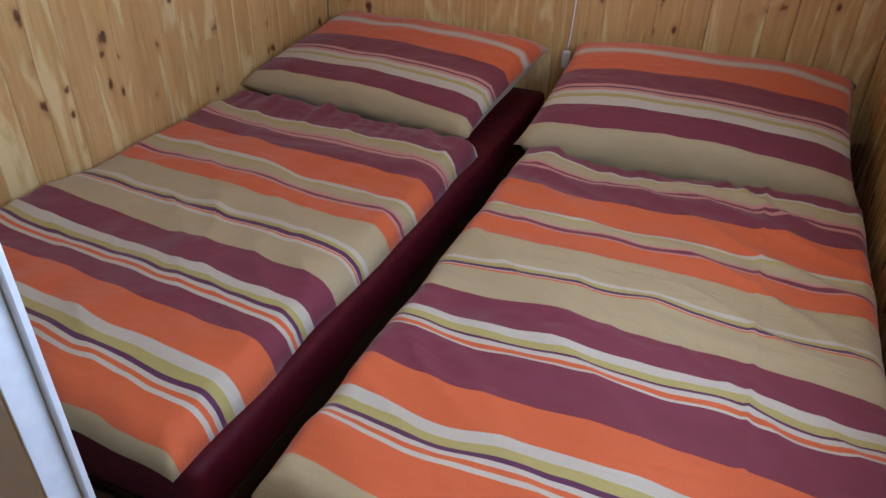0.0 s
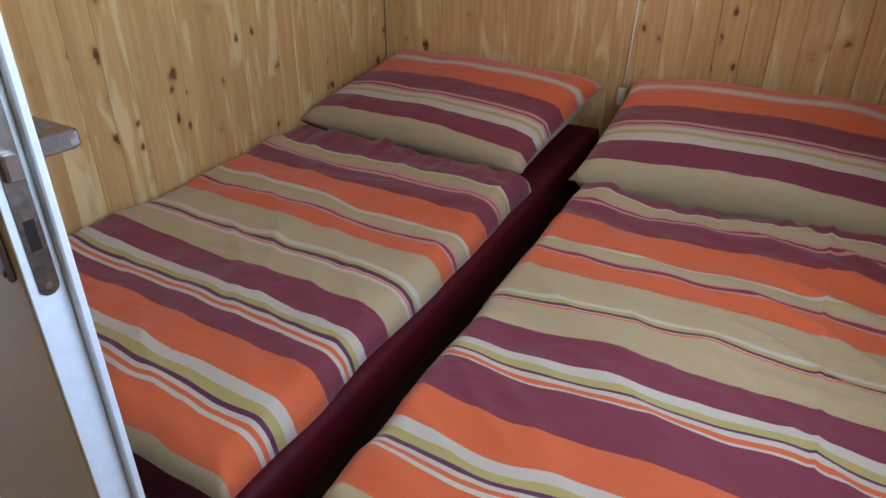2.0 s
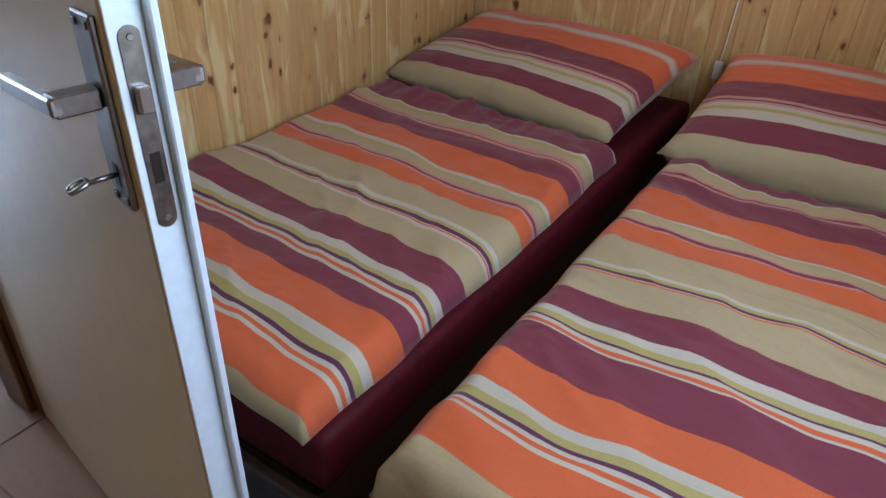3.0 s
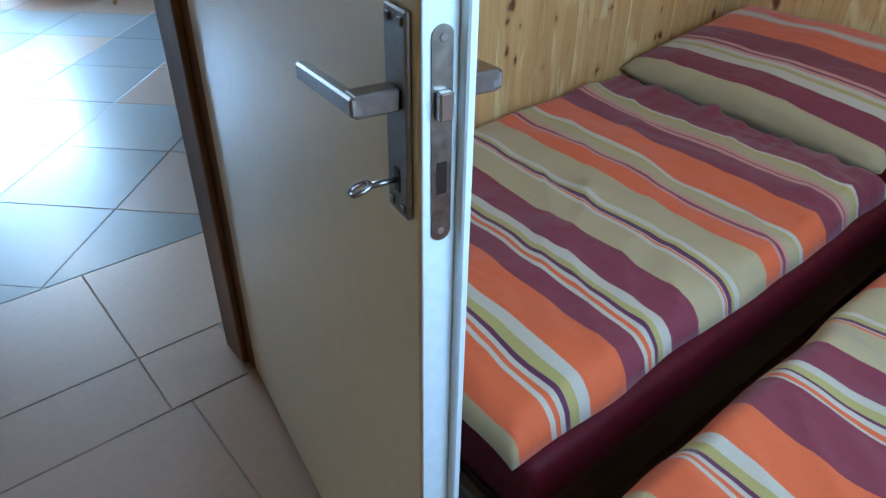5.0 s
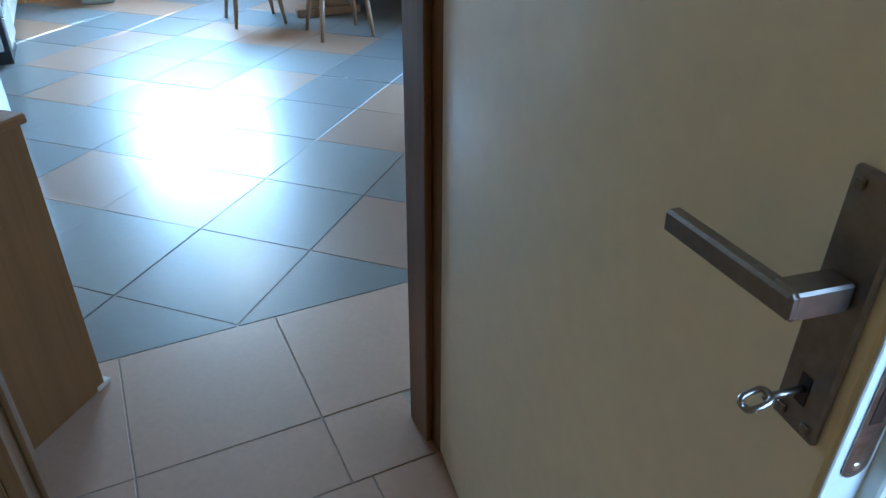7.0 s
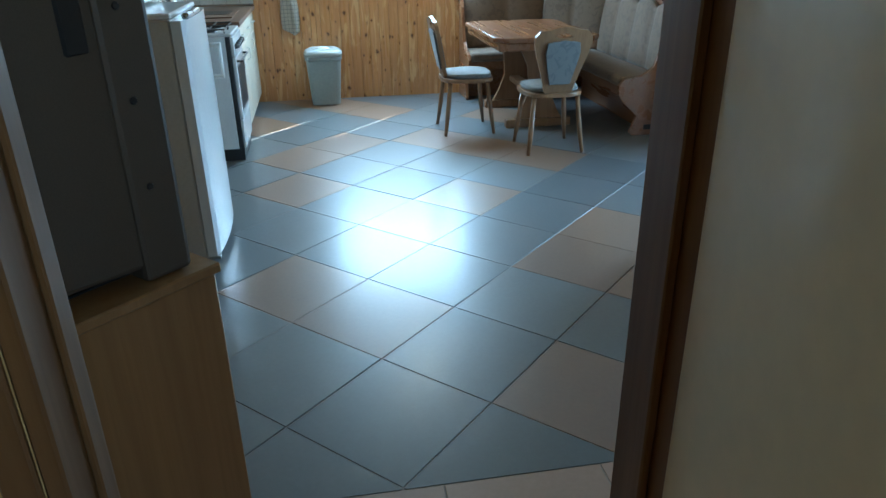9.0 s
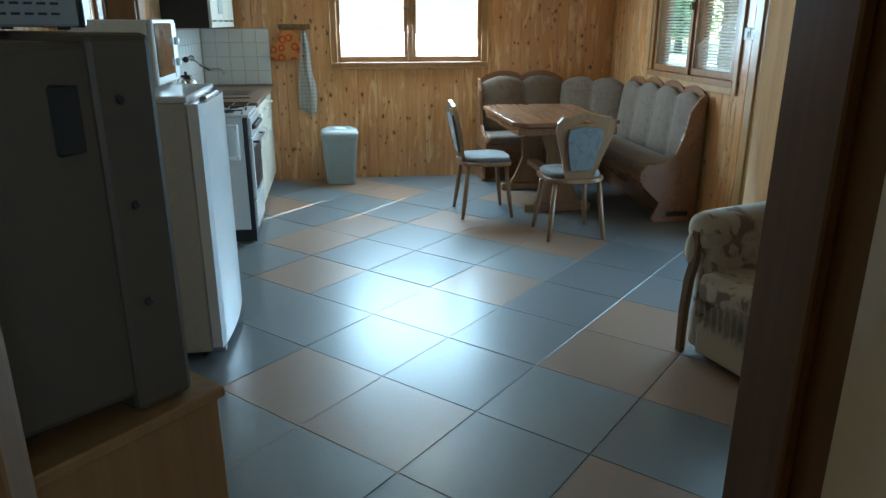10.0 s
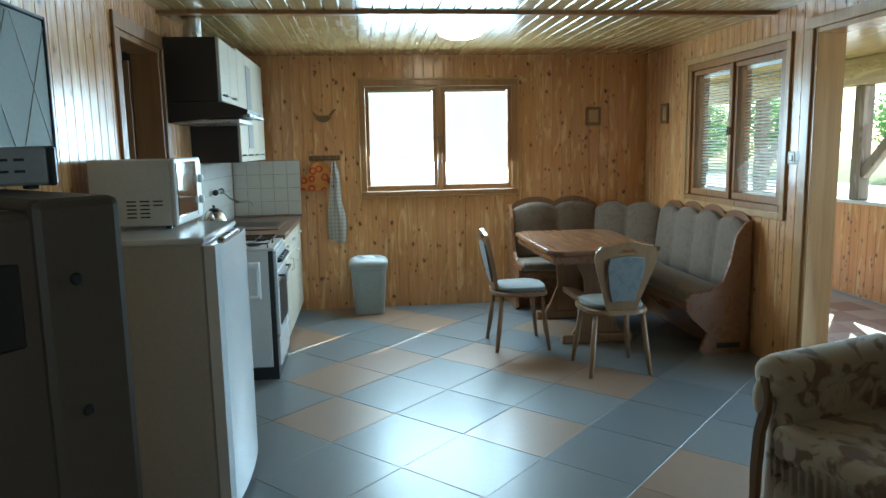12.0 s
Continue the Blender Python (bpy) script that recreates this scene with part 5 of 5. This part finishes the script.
part("seat_base", box(sx0, sx0 + BD - 0.03, 0.917, YN - 0.04, 0.30, BSEAT - 0.045, 0.004), "oak", cb)
part("kick_board", box(sx0 + BD - 0.1, sx1, YN - 0.20, YN - 0.18, 0.0, 0.299), "oak", cb)
part("kick_board", box(sx0 + 0.15, sx0 + 0.17, 0.917, YN - 0.20, 0.0, 0.299), "oak", cb)
part("seat_cushion", box(sx0 + BD + 0.001, sx1, YN - 0.03 - BD, YN - 0.13, BSEAT - 0.044, BSEAT + 0.045, 0.03), "bench_cloth", cb, "grey-beige woven seat cushion", True)
part("seat_cushion", box(sx0 + 0.10, sx0 + BD, 0.917, YN - 0.05, BSEAT - 0.044, BSEAT + 0.045, 0.03), "bench_cloth", cb, "grey-beige woven seat cushion", True)


def shell_back(length, n, m):
    """A padded back with fanned channels and a scalloped top, along local x, leaning on local y = 0."""
    bm = bmesh.new()
    nx, nz = n * 10, 14
    g = {}
    for j in range(nz + 1):
        for i in range(nx + 1):
            u, v = i / nx, j / nz
            ch = abs(math.sin(math.pi * u * n)) ** 0.5
            sc = abs(math.sin(math.pi * u * n)) ** 0.7
            z = (BSEAT + 0.04) + v * (0.44 + 0.06 * sc + 0.03 * math.sin(math.pi * u))
            d = 0.10 - 0.05 * v + 0.030 * ch * math.sin(math.pi * min(1, 0.08 + v * 0.92)) ** 0.4
            g[i, j] = bm.verts.new((u * length, -d, z))
    for j in range(nz):
        for i in range(nx):
            bm.faces.new((g[i, j], g[i + 1, j], g[i + 1, j + 1], g[i, j + 1]))
    ring = [g[i, 0] for i in range(nx + 1)] + [g[nx, j] for j in range(1, nz + 1)] + [g[i, nz] for i in range(nx - 1, -1, -1)] + [g[0, j] for j in range(nz - 1, 0, -1)]
    low = [bm.verts.new((v.co.x, -0.012, v.co.z)) for v in ring]
    k = len(ring)
    for i in range(k):
        bm.faces.new((ring[i], ring[(i + 1) % k], low[(i + 1) % k], low[i]))
    bm.faces.new(low[::-1])
    bmesh.ops.transform(bm, matrix=m, verts=bm.verts)
    return bm


def wood_crest(length, n, m):
    bm = bmesh.new()
    ol = []
    for i in range(n * 8 + 1):
        u = i / (n * 8)
        ol.append((u * length, BSEAT + 0.53 + 0.06 * abs(math.sin(math.pi * u * n)) ** 0.7 + 0.03 * math.sin(math.pi * u)))
    slab(bm, [(0, BSEAT - 0.04)] + ol + [(length, BSEAT - 0.04)], 0.0, 0.018, m @ Matrix(((1, 0, 0, 0), (0, 0, -1, 0), (0, 1, 0, 0), (0, 0, 0, 1))))
    return bm


L_N = sx1 - (sx0 + 0.50)
m1 = Matrix.Translation((sx0 + 0.50, YN - 0.028, 0))
part("back_cushion", shell_back(L_N, 4, m1), "bench_cloth", cb, "channelled back cushion with a scalloped top", True)
part("back_board", wood_crest(L_N, 4, m1 @ Matrix.Translation((0, 0.018, 0))), "oak", cb)
L_W = (YN - 0.50) - 0.917
m2 = Matrix.Translation((XW + 0.024, 0.917, 0)) @ pose(0, 0, 0, 0, 0, 90)
part("back_cushion", shell_back(L_W, 2, m2), "bench_cloth", cb, "back cushion with a scalloped top", True)
part("back_board", wood_crest(L_W, 2, m2 @ Matrix.Translation((0, 0.018, 0))), "oak", cb)
dg = math.hypot(sx0 + 0.50 - (XW + 0.024), 0.50 - 0.028)
m3 = Matrix.Translation((XW + 0.06, YN - 0.50, 0)) @ pose(0, 0, 0, 0, 0, 45)
part("corner_cushion", shell_back(dg - 0.04, 2, m3), "bench_cloth", cb, "fanned corner back cushion", True)

# ---- armchair beside the porch door ----
ac = thing("armchair", "floral upholstered armchair with rolled arms", "armchair", (-2.235, 1.050, 0), 14.0)
AW, AD = 0.86, 0.80
part("base", box(0.095, AW - 0.095, 0.02, AD - 0.05, 0.025, 0.27, 0.012), "armchair_plain", ac, "plain cream upholstered base")


def lumpy(bm, amt, s):
    bmesh.ops.subdivide_edges(bm, edges=[e for e in bm.edges if e.calc_length() > 0.10], cuts=6, use_grid_fill=True)
    for v in bm.verts:
        v.co += amt * noise.noise_vector(v.co * 5 + Vector((s, 0, 0)))
    return bm


cushion = part("seat_cushion", lumpy(box(0.10, AW - 0.10, -0.015, AD - 0.18, 0.271, 0.42, 0.035), 0.008, 1.0), "armchair_cloth", ac, "soft floral seat cushion", True)
part("backrest", lumpy(box(0.06, AW - 0.06, AD - 0.20, AD + 0.02, 0.20, 0.92, 0.07, Matrix.Translation((0, AD, 0.3)) @ pose(0, 0, 0, -9, 0, 0) @ Matrix.Translation((0, -AD, -0.3))), 0.012, 2.0), "armchair_cloth", ac, "soft floral back", True)
# gathered valance under the front of the cushion
bm = bmesh.new()
rows_ = []
for k in range(121):
    u = k / 120
    wave = 0.007 * math.sin(u * 2 * math.pi * 17) + 0.004 * noise.noise(Vector((u * 9, 2.0, 0)))
    foot_z = 0.185 + 0.022 * math.sin(u * 2 * math.pi * 17 + 0.6) + 0.014 * noise.noise(Vector((u * 14, 7.0, 0)))
    rows_.append([bm.verts.new((0.105 + u * (AW - 0.21), -0.012 + 0.2 * wave, 0.33)), bm.verts.new((0.105 + u * (AW - 0.21), -0.010 + 0.7 * wave, 0.26)), bm.verts.new((0.105 + u * (AW - 0.21), -0.004 + wave, foot_z))])
for r0, r1 in zip(rows_, rows_[1:]):
    for q in range(2):
        bm.faces.new((r0[q], r1[q], r1[q + 1], r0[q + 1]))
bmesh.ops.solidify(bm, geom=bm.faces[:], thickness=0.003)
part("valance", bm, "armchair_cloth", ac, "gathered floral valance", True)
for x0, out_ in ((0.0, -1), (AW - 0.13, 1)):
    bm = lumpy(box(x0 + (0.02 if out_ < 0 else 0.0), x0 + (0.13 if out_ < 0 else 0.11), 0.03, AD - 0.12, 0.03, 0.56, 0.03), 0.004, 3.0)
    arm = part("arm", bm, "armchair_cloth", ac, "", True)
    roll = lathe(bmesh.new(), [(0.05, 0), (0.078, 0.012), (0.086, 0.05), (0.088, 0.10), (0.085, 0.40), (0.088, 0.62), (0.07, 0.68)], 22, Matrix.Translation((x0 + 0.065, -0.005, 0.60)) @ pose(0, 0, 0, -88, 0, 0))
    part("roll", roll, "armchair_cloth", arm, "rolled floral arm top", True)
    # bent strip of dark wood up the front of the arm, and the pale pad in its hook
    mid_ = x0 + 0.065
    line = [(-0.020, 0.0), (-0.022, 0.20), (-0.012, 0.36), (0.012, 0.46), (0.018, 0.54), (0.006, 0.60)]
    edge = [(mid_ - out_ * a_, z_) for a_, z_ in line] + [(mid_ - out_ * (a_ - 0.036), z_) for a_, z_ in line[::-1]]
    part("arm_front", slab(bmesh.new(), edge, 0.0, 0.030, Matrix(((1, 0, 0, 0), (0, 0, -1, 0.014), (0, 1, 0, 0), (0, 0, 0, 1))), 0.005), "frame_brown", arm, "bent dark wooden arm front")
    pad = lathe(bmesh.new(), [(0.010, 0), (0.030, 0.006), (0.036, 0.018), (0.036, 0.03)], 20, Matrix.Translation((mid_ + out_ * 0.032, -0.022, 0.51)) @ pose(0, 0, 0, -90, 0, 0), (1.0, 2.2))
    part("arm_pad", pad, "armchair_plain", arm, "pale oval pad on the arm front", True)
for x in (0.14, AW - 0.14):
    for y in (0.08, AD - 0.10):
        part("foot", lathe(bmesh.new(), [(0.022, 0), (0.03, 0.026)], 12, pose(x, y, 0)), "frame_brown", ac)

# ---- porch ----
PY, PZ = 4.28, -0.02
single("porch_floor", box(-9.0, -0.5, YN + 0.181, PY + 0.12, -0.24, PZ - 0.010), "grout_light", "tiled porch floor outside the doorway", "floor", kind="structure")
rail_wall = single("porch_wall", box(-9.0, -0.5, PY + TH, PY + 0.08, -0.24, 0.90), "plaster", "low orange plank wall around the porch", "wall", kind="structure")
single("porch_sill", box(-9.0, -0.5, PY - 0.03, PY + 0.12, 0.901, 0.935, 0.004), "white_plastic", "pale sill on top of the porch wall", "sill", kind="structure")
single("porch_roof", box(-9.0, -0.5, YN + 0.181, PY + 0.12, 2.30, 2.34), "pine_ceiling", "yellow boarded porch ceiling", "ceiling", kind="structure")
pf = thing("porch_frame", "weathered timber porch frame with diagonal braces", "porch frame")
part("beam", box(-9.0, -0.5, PY - 0.02, PY + 0.10, 2.03, 2.299, 0.008), "pine_ceiling", pf, "yellow pine head beam")
for x in (-7.75, -6.02, -4.34, -2.2):
    part("post", box(x - 0.065, x + 0.065, PY - 0.02, PY + 0.10, 0.936, 2.029, 0.008), "porch_wood", pf)
    for s in (1,):
        L = 0.95
        part("brace", box(-0.05, 0.05, PY + 0.0, PY + 0.08, 0.0, L * 1.18, 0.008, Matrix.Translation((x + s * 0.05, 0, 1.18)) @ pose(0, 0, 0, 0, s * 45, 0)), "porch_wood", pf)

# ---- outdoors ----
single("gravel_yard", box(-60, 20, PY + 0.5, 19.0, -0.249, -0.22), "gravel", "pale sunlit gravel yard", "ground", kind="structure")


def tree(loc, h, r, seed):
    rng = random.Random(seed)
    tr = thing("tree", "leafy green tree beyond the yard", "tree", loc, rng.uniform(0, 360), "trees")
    bm = tube(bmesh.new(), [(0, 0, -0.02), (0.05, 0.02, h * 0.3), (-0.04, 0.05, h * 0.6), (0.02, 0, h * 0.9)], [0.17, 0.13, 0.09, 0.03], 9)
    for k in range(7):
        a, z = rng.uniform(0, 6.28), h * rng.uniform(0.3, 0.75)
        d = Vector((math.cos(a), math.sin(a), 0.6))
        tube(bm, [(0, 0, z), Vector((0, 0, z)) + d * r * 0.45, Vector((0, 0, z + 0.1)) + d * r * 0.9], [0.06, 0.04, 0.012], 6)
    part("trunk", bm, "bark", tr, smooth=True)
    vs, fs = [], []
    for k in range(3000):
        a, c = rng.uniform(0, 6.283), rng.uniform(-1, 1)
        q = rng.random() ** 0.4
        sq = math.sqrt(1 - c * c)
        p = Vector((math.cos(a) * sq * r * q, math.sin(a) * sq * r * q, h * 0.56 + c * h * 0.44 * q))
        if noise.noise(p * 1.1 + Vector((seed, 0, 0))) < -0.12:
            continue
        s = rng.uniform(0.05, 0.11)
        e = Euler((rng.uniform(0, 6.28), rng.uniform(0, 6.28), rng.uniform(0, 6.28))).to_matrix()
        b0 = len(vs)
        for u in ((-0.5, 0, 0), (0, -0.3, 0.08), (0.5, 0, 0), (0, 0.3, 0.08)):
            vs.append(p + e @ (Vector(u) * s * 2))
        fs.append((b0, b0 + 1, b0 + 2, b0 + 3))
    me = bpy.data.meshes.new("crown")
    me.from_pydata(vs, [], fs)
    me.materials.append(M["leaf"])
    ob = new("crown", me)
    ob.parent = tr
    return tr


rng = random.Random(4)
for k in range(22):
    tree((-46 + k * 2.0 + rng.uniform(-0.5, 0.5), 21.0 + rng.uniform(-1.5, 5.0), -0.25), rng.uniform(3.4, 5.4), rng.uniform(1.4, 2.2), 10 + k)

# ---- boards and tiles, piece by piece ----
PLANKS = {}


def plank_mesh(mat, w, h, t=TH):
    """One upright board with chamfered long edges; its face looks along local -y."""
    key = (mat, round(w, 3), round(h, 3))
    if key not in PLANKS:
        c = 0.0028 if mat == "pine_bedroom" else 0.004
        prof = [(-w / 2, t), (-w / 2, c), (-w / 2 + c, 0.0), (w / 2 - c, 0.0), (w / 2, c), (w / 2, t)]
        vs = [(x, y, z) for z in (0.0, h) for x, y in prof]
        n = len(prof)
        fs = [tuple(range(n)), tuple(range(2 * n - 1, n - 1, -1))] + [(i, i + n, (i + 1) % n + n, (i + 1) % n) for i in range(n)]
        me = bpy.data.meshes.new("plank")
        me.from_pydata(vs, [], fs)
        me.materials.append(M[mat])
        PLANKS[key] = me
    return PLANKS[key]


def planks(parent, u0, u1, h, holes, place, mat, width=0.094):
    """Boards side by side on a wall; place(u, z) gives the pose of a board's foot; cut at the openings."""
    n = max(1, round((u1 - u0) / width))
    edges = [u0 + (u1 - u0) * i / n for i in range(n + 1)]
    for a, b, c, d in holes:
        edges += [a, b]
    edges = sorted(edges)
    clean = [edges[0]]
    for e in edges[1:]:
        if e - clean[-1] > 0.012:
            clean.append(e)
    for a, b in zip(clean, clean[1:]):
        mid = (a + b) / 2
        spans = [(0.0, h)]
        for p, q, c, d in holes:
            if p - 0.006 < mid < q + 0.006:
                spans = [s for s in ((0.0, c), (d, h)) if s[1] - s[0] > 0.02]
        for z0, z1 in spans:
            ob = new("plank", plank_mesh(mat, b - a - 0.0006, z1 - z0))
            ob.parent = parent
            ob.matrix_basis = place(mid, z0)


planks(w_west, YS, YN, HC, [WIN_W], lambda u, z: pose(XW, u, z, 0, 0, 90), "pine_wall")
planks(w_north, XW, XP, HC, [WIN_N, DOOR_N], lambda u, z: pose(u, YN, z), "pine_wall")
planks(w_south, XW, XP, HC, [DOOR_S], lambda u, z: pose(u, YS, z, 0, 0, 180), "pine_wall")
planks(w_part, 0.002, BY, HB, [], lambda u, z: pose(0, u, z, 0, 0, 90), "pine_bedroom", 0.088)
planks(w_part, BS, DOOR_P[1], HB, [DOOR_P], lambda u, z: pose(0, u, z, 0, 0, 90), "pine_bedroom", 0.088)
planks(w_bn, 0.0, BX, HB, [], lambda u, z: pose(u, BY, z), "pine_bedroom", 0.088)
planks(w_be, BS, BY, HB, [WIN_B], lambda u, z: pose(BX, u, z, 0, 0, -90), "pine_bedroom", 0.088)
planks(rail_wall, -8.0, -2.0, 0.90, [], lambda u, z: pose(u, PY, z), "pine_porch", 0.115)

# floor tiles: a diagonal field, and rows square to the wall at the bedroom door
TILE = 0.4925
G = 0.0034


def tile_mesh(w, l, mat, t=0.012):
    c = 0.0016
    vs = [(0, 0, -t), (w, 0, -t), (w, l, -t), (0, l, -t), (0, 0, -c), (w, 0, -c), (w, l, -c), (0, l, -c), (c, c, 0), (w - c, c, 0), (w - c, l - c, 0), (c, l - c, 0)]
    fs = [(0, 3, 2, 1)] + [(i, (i + 1) % 4, (i + 1) % 4 + 4, i + 4) for i in range(4)] + [(i + 4, (i + 1) % 4 + 4, (i + 1) % 4 + 8, i + 8) for i in range(4)] + [(8, 9, 10, 11)]
    me = bpy.data.meshes.new("tile")
    me.from_pydata(vs, [], fs)
    me.materials.append(M[mat])
    return me


def clip_poly(poly, axis, lim, keep_less):
    out = []
    n = len(poly)
    for i in range(n):
        p, q = poly[i], poly[(i + 1) % n]
        ip = (p[axis] <= lim) == keep_less
        iq = (q[axis] <= lim) == keep_less
        if ip:
            out.append(p)
        if ip != iq:
            s = (lim - p[axis]) / (q[axis] - p[axis])
            out.append((p[0] + s * (q[0] - p[0]), p[1] + s * (q[1] - p[1])))
    return out


TAN = {(-1, -1), (1, 1), (2, -1), (0, -1), (-1, 2), (-3, 4), (-4, 2), (-2, 4), (-1, 4), (1, 2), (-4, 3), (-5, 5), (-6, 5), (-7, 5), (2, 1), (2, 3), (-3, 1), (3, 0), (-6, 3), (-3, 6), (-7, 3)}
whole = {k: tile_mesh(TILE - G, TILE - G, "tile_" + k) for k in ("blue", "tan")}
K = Vector((-2.162, -0.357, 0))
r = TILE / math.sqrt(2)
BAND = -0.762
for i in range(-13, 10):
    for j in range(-9, 14):
        c = K + Vector((r * (i - j), r * (i + j), 0))
        cx, cy = c.x, c.y + r
        if cx < XW - r or cx > BAND + r or cy < YS - r or cy > YN + r:
            continue
        kind = "tan" if (i, j) in TAN else "blue"
        if cx - r > XW and cx + r <= BAND + 0.002 and cy - r > YS and cy + r < YN:
            ob = new("tile", whole[kind])
            ob.parent = floor
            ob.matrix_basis = Matrix.Translation(c + Vector((0, G * 0.707, 0))) @ pose(0, 0, 0, rng.uniform(-0.15, 0.15), rng.uniform(-0.15, 0.15), 45)
        else:
            h = r - G * 0.707
            poly = [(cx, cy - h), (cx + h, cy), (cx, cy + h), (cx - h, cy)]
            for ax, lim, less in ((0, XW, False), (0, BAND - G / 2, True), (1, YS, False), (1, YN, True)):
                poly = clip_poly(poly, ax, lim, less) if len(poly) > 2 else []
            area = abs(sum(p[0] * q[1] - q[0] * p[1] for p, q in zip(poly, poly[1:] + poly[:1]))) / 2 if len(poly) > 2 else 0
            if area > 0.002:
                me = bpy.data.meshes.new("tile")
                n = len(poly)
                me.from_pydata([(x, y, -0.012) for x, y in poly] + [(x, y, 0.0) for x, y in poly], [], [tuple(range(n))[::-1], tuple(range(n, 2 * n))] + [(q, (q + 1) % n, (q + 1) % n + n, q + n) for q in range(n)])
                me.materials.append(M["tile_" + kind])
                ob = new("tile", me)
                ob.parent = floor
rows = [(BAND, -0.252, -0.237, 0.482), (-0.252, -0.004, -0.237, 0.482), (-0.004, 0.488, -0.185, 0.482), (0.488, 0.98, -0.43, 0.482), (0.98, 1.47, -0.185, 0.482), (1.47, BX, -0.43, 0.482)]
for x0, x1, y0, w in rows:
    lo, hi = (YS, YN) if x0 < -0.3 else ((DOOR_P[0] + 0.03, DOOR_P[1] - 0.03) if x0 < -0.1 else (BS, BY))
    k = math.floor((lo - y0) / w)
    while y0 + k * w < hi:
        a, b = max(lo, y0 + k * w), min(hi, y0 + (k + 1) * w)
        if b - a > 0.02:
            ob = new("tile", tile_mesh(x1 - x0 - G, b - a - G, "tile_band"))
            ob.parent = floor
            ob.matrix_basis = Matrix.Translation((x0 + G / 2, a + G / 2, 0))
        k += 1

# white wall tiles behind the cooker and sink
for nm, place, u0, u1 in (("tile_panel", lambda u, z: pose(XW + 0.010, u, z, 0, 0, 90), YS + 0.012, -1.08), ("tile_panel", lambda u, z: pose(u, YS + 0.010, z, 0, 0, 180), XW + 0.02, -4.84)):
    pn = thing(nm, "white glazed square wall tiles above the worktop", "wall tiles", kind="structure")
    n = max(1, round((u1 - u0) / 0.125))
    w = (u1 - u0) / n
    c = 0.002
    g = 0.0035
    vs = [(-w / 2 + g / 2, 0.008, g / 2), (w / 2 - g / 2, 0.008, g / 2), (w / 2 - g / 2, 0.008, 0.125 - g / 2), (-w / 2 + g / 2, 0.008, 0.125 - g / 2)]
    vs += [(x, 0.002, z) for x, y, z in vs] + [(x * 0.97, 0.0, 0.0625 + (z - 0.0625) * 0.97) for x, y, z in vs]
    m = bpy.data.meshes.new("tile")
    m.from_pydata(vs, [], [(0, 3, 2, 1)] + [(i, (i + 1) % 4, (i + 1) % 4 + 4, i + 4) for i in range(4)] + [(i + 4, (i + 1) % 4 + 4, (i + 1) % 4 + 8, i + 8) for i in range(4)] + [(8, 9, 10, 11)])
    m.materials.append(M["white_tile"])
    for i in range(n):
        for j in range(4):
            ob = new("tile", m)
            ob.parent = pn
            ob.matrix_basis = place(u0 + (i + 0.5) * w, 0.925 + j * 0.125)
    bk = box(XW + 0.001, XW + 0.0065, u0, u1, 0.914, 1.43) if u0 < -1.6 and u1 > -2 else box(u0, u1, YS + 0.001, YS + 0.0065, 0.914, 1.43)
    part("grout", bk, "grout_dark", pn)

# porch tiles
pt = bpy.data.objects["porch_floor"]
pm = tile_mesh(0.326, 0.326, "tile_porch", 0.010)
for i in range(24):
    for j in range(6):
        ob = new("tile", pm)
        ob.parent = pt
        ob.matrix_basis = pose(-8.4 + i * 0.33, YN + 0.19 + j * 0.33, PZ)
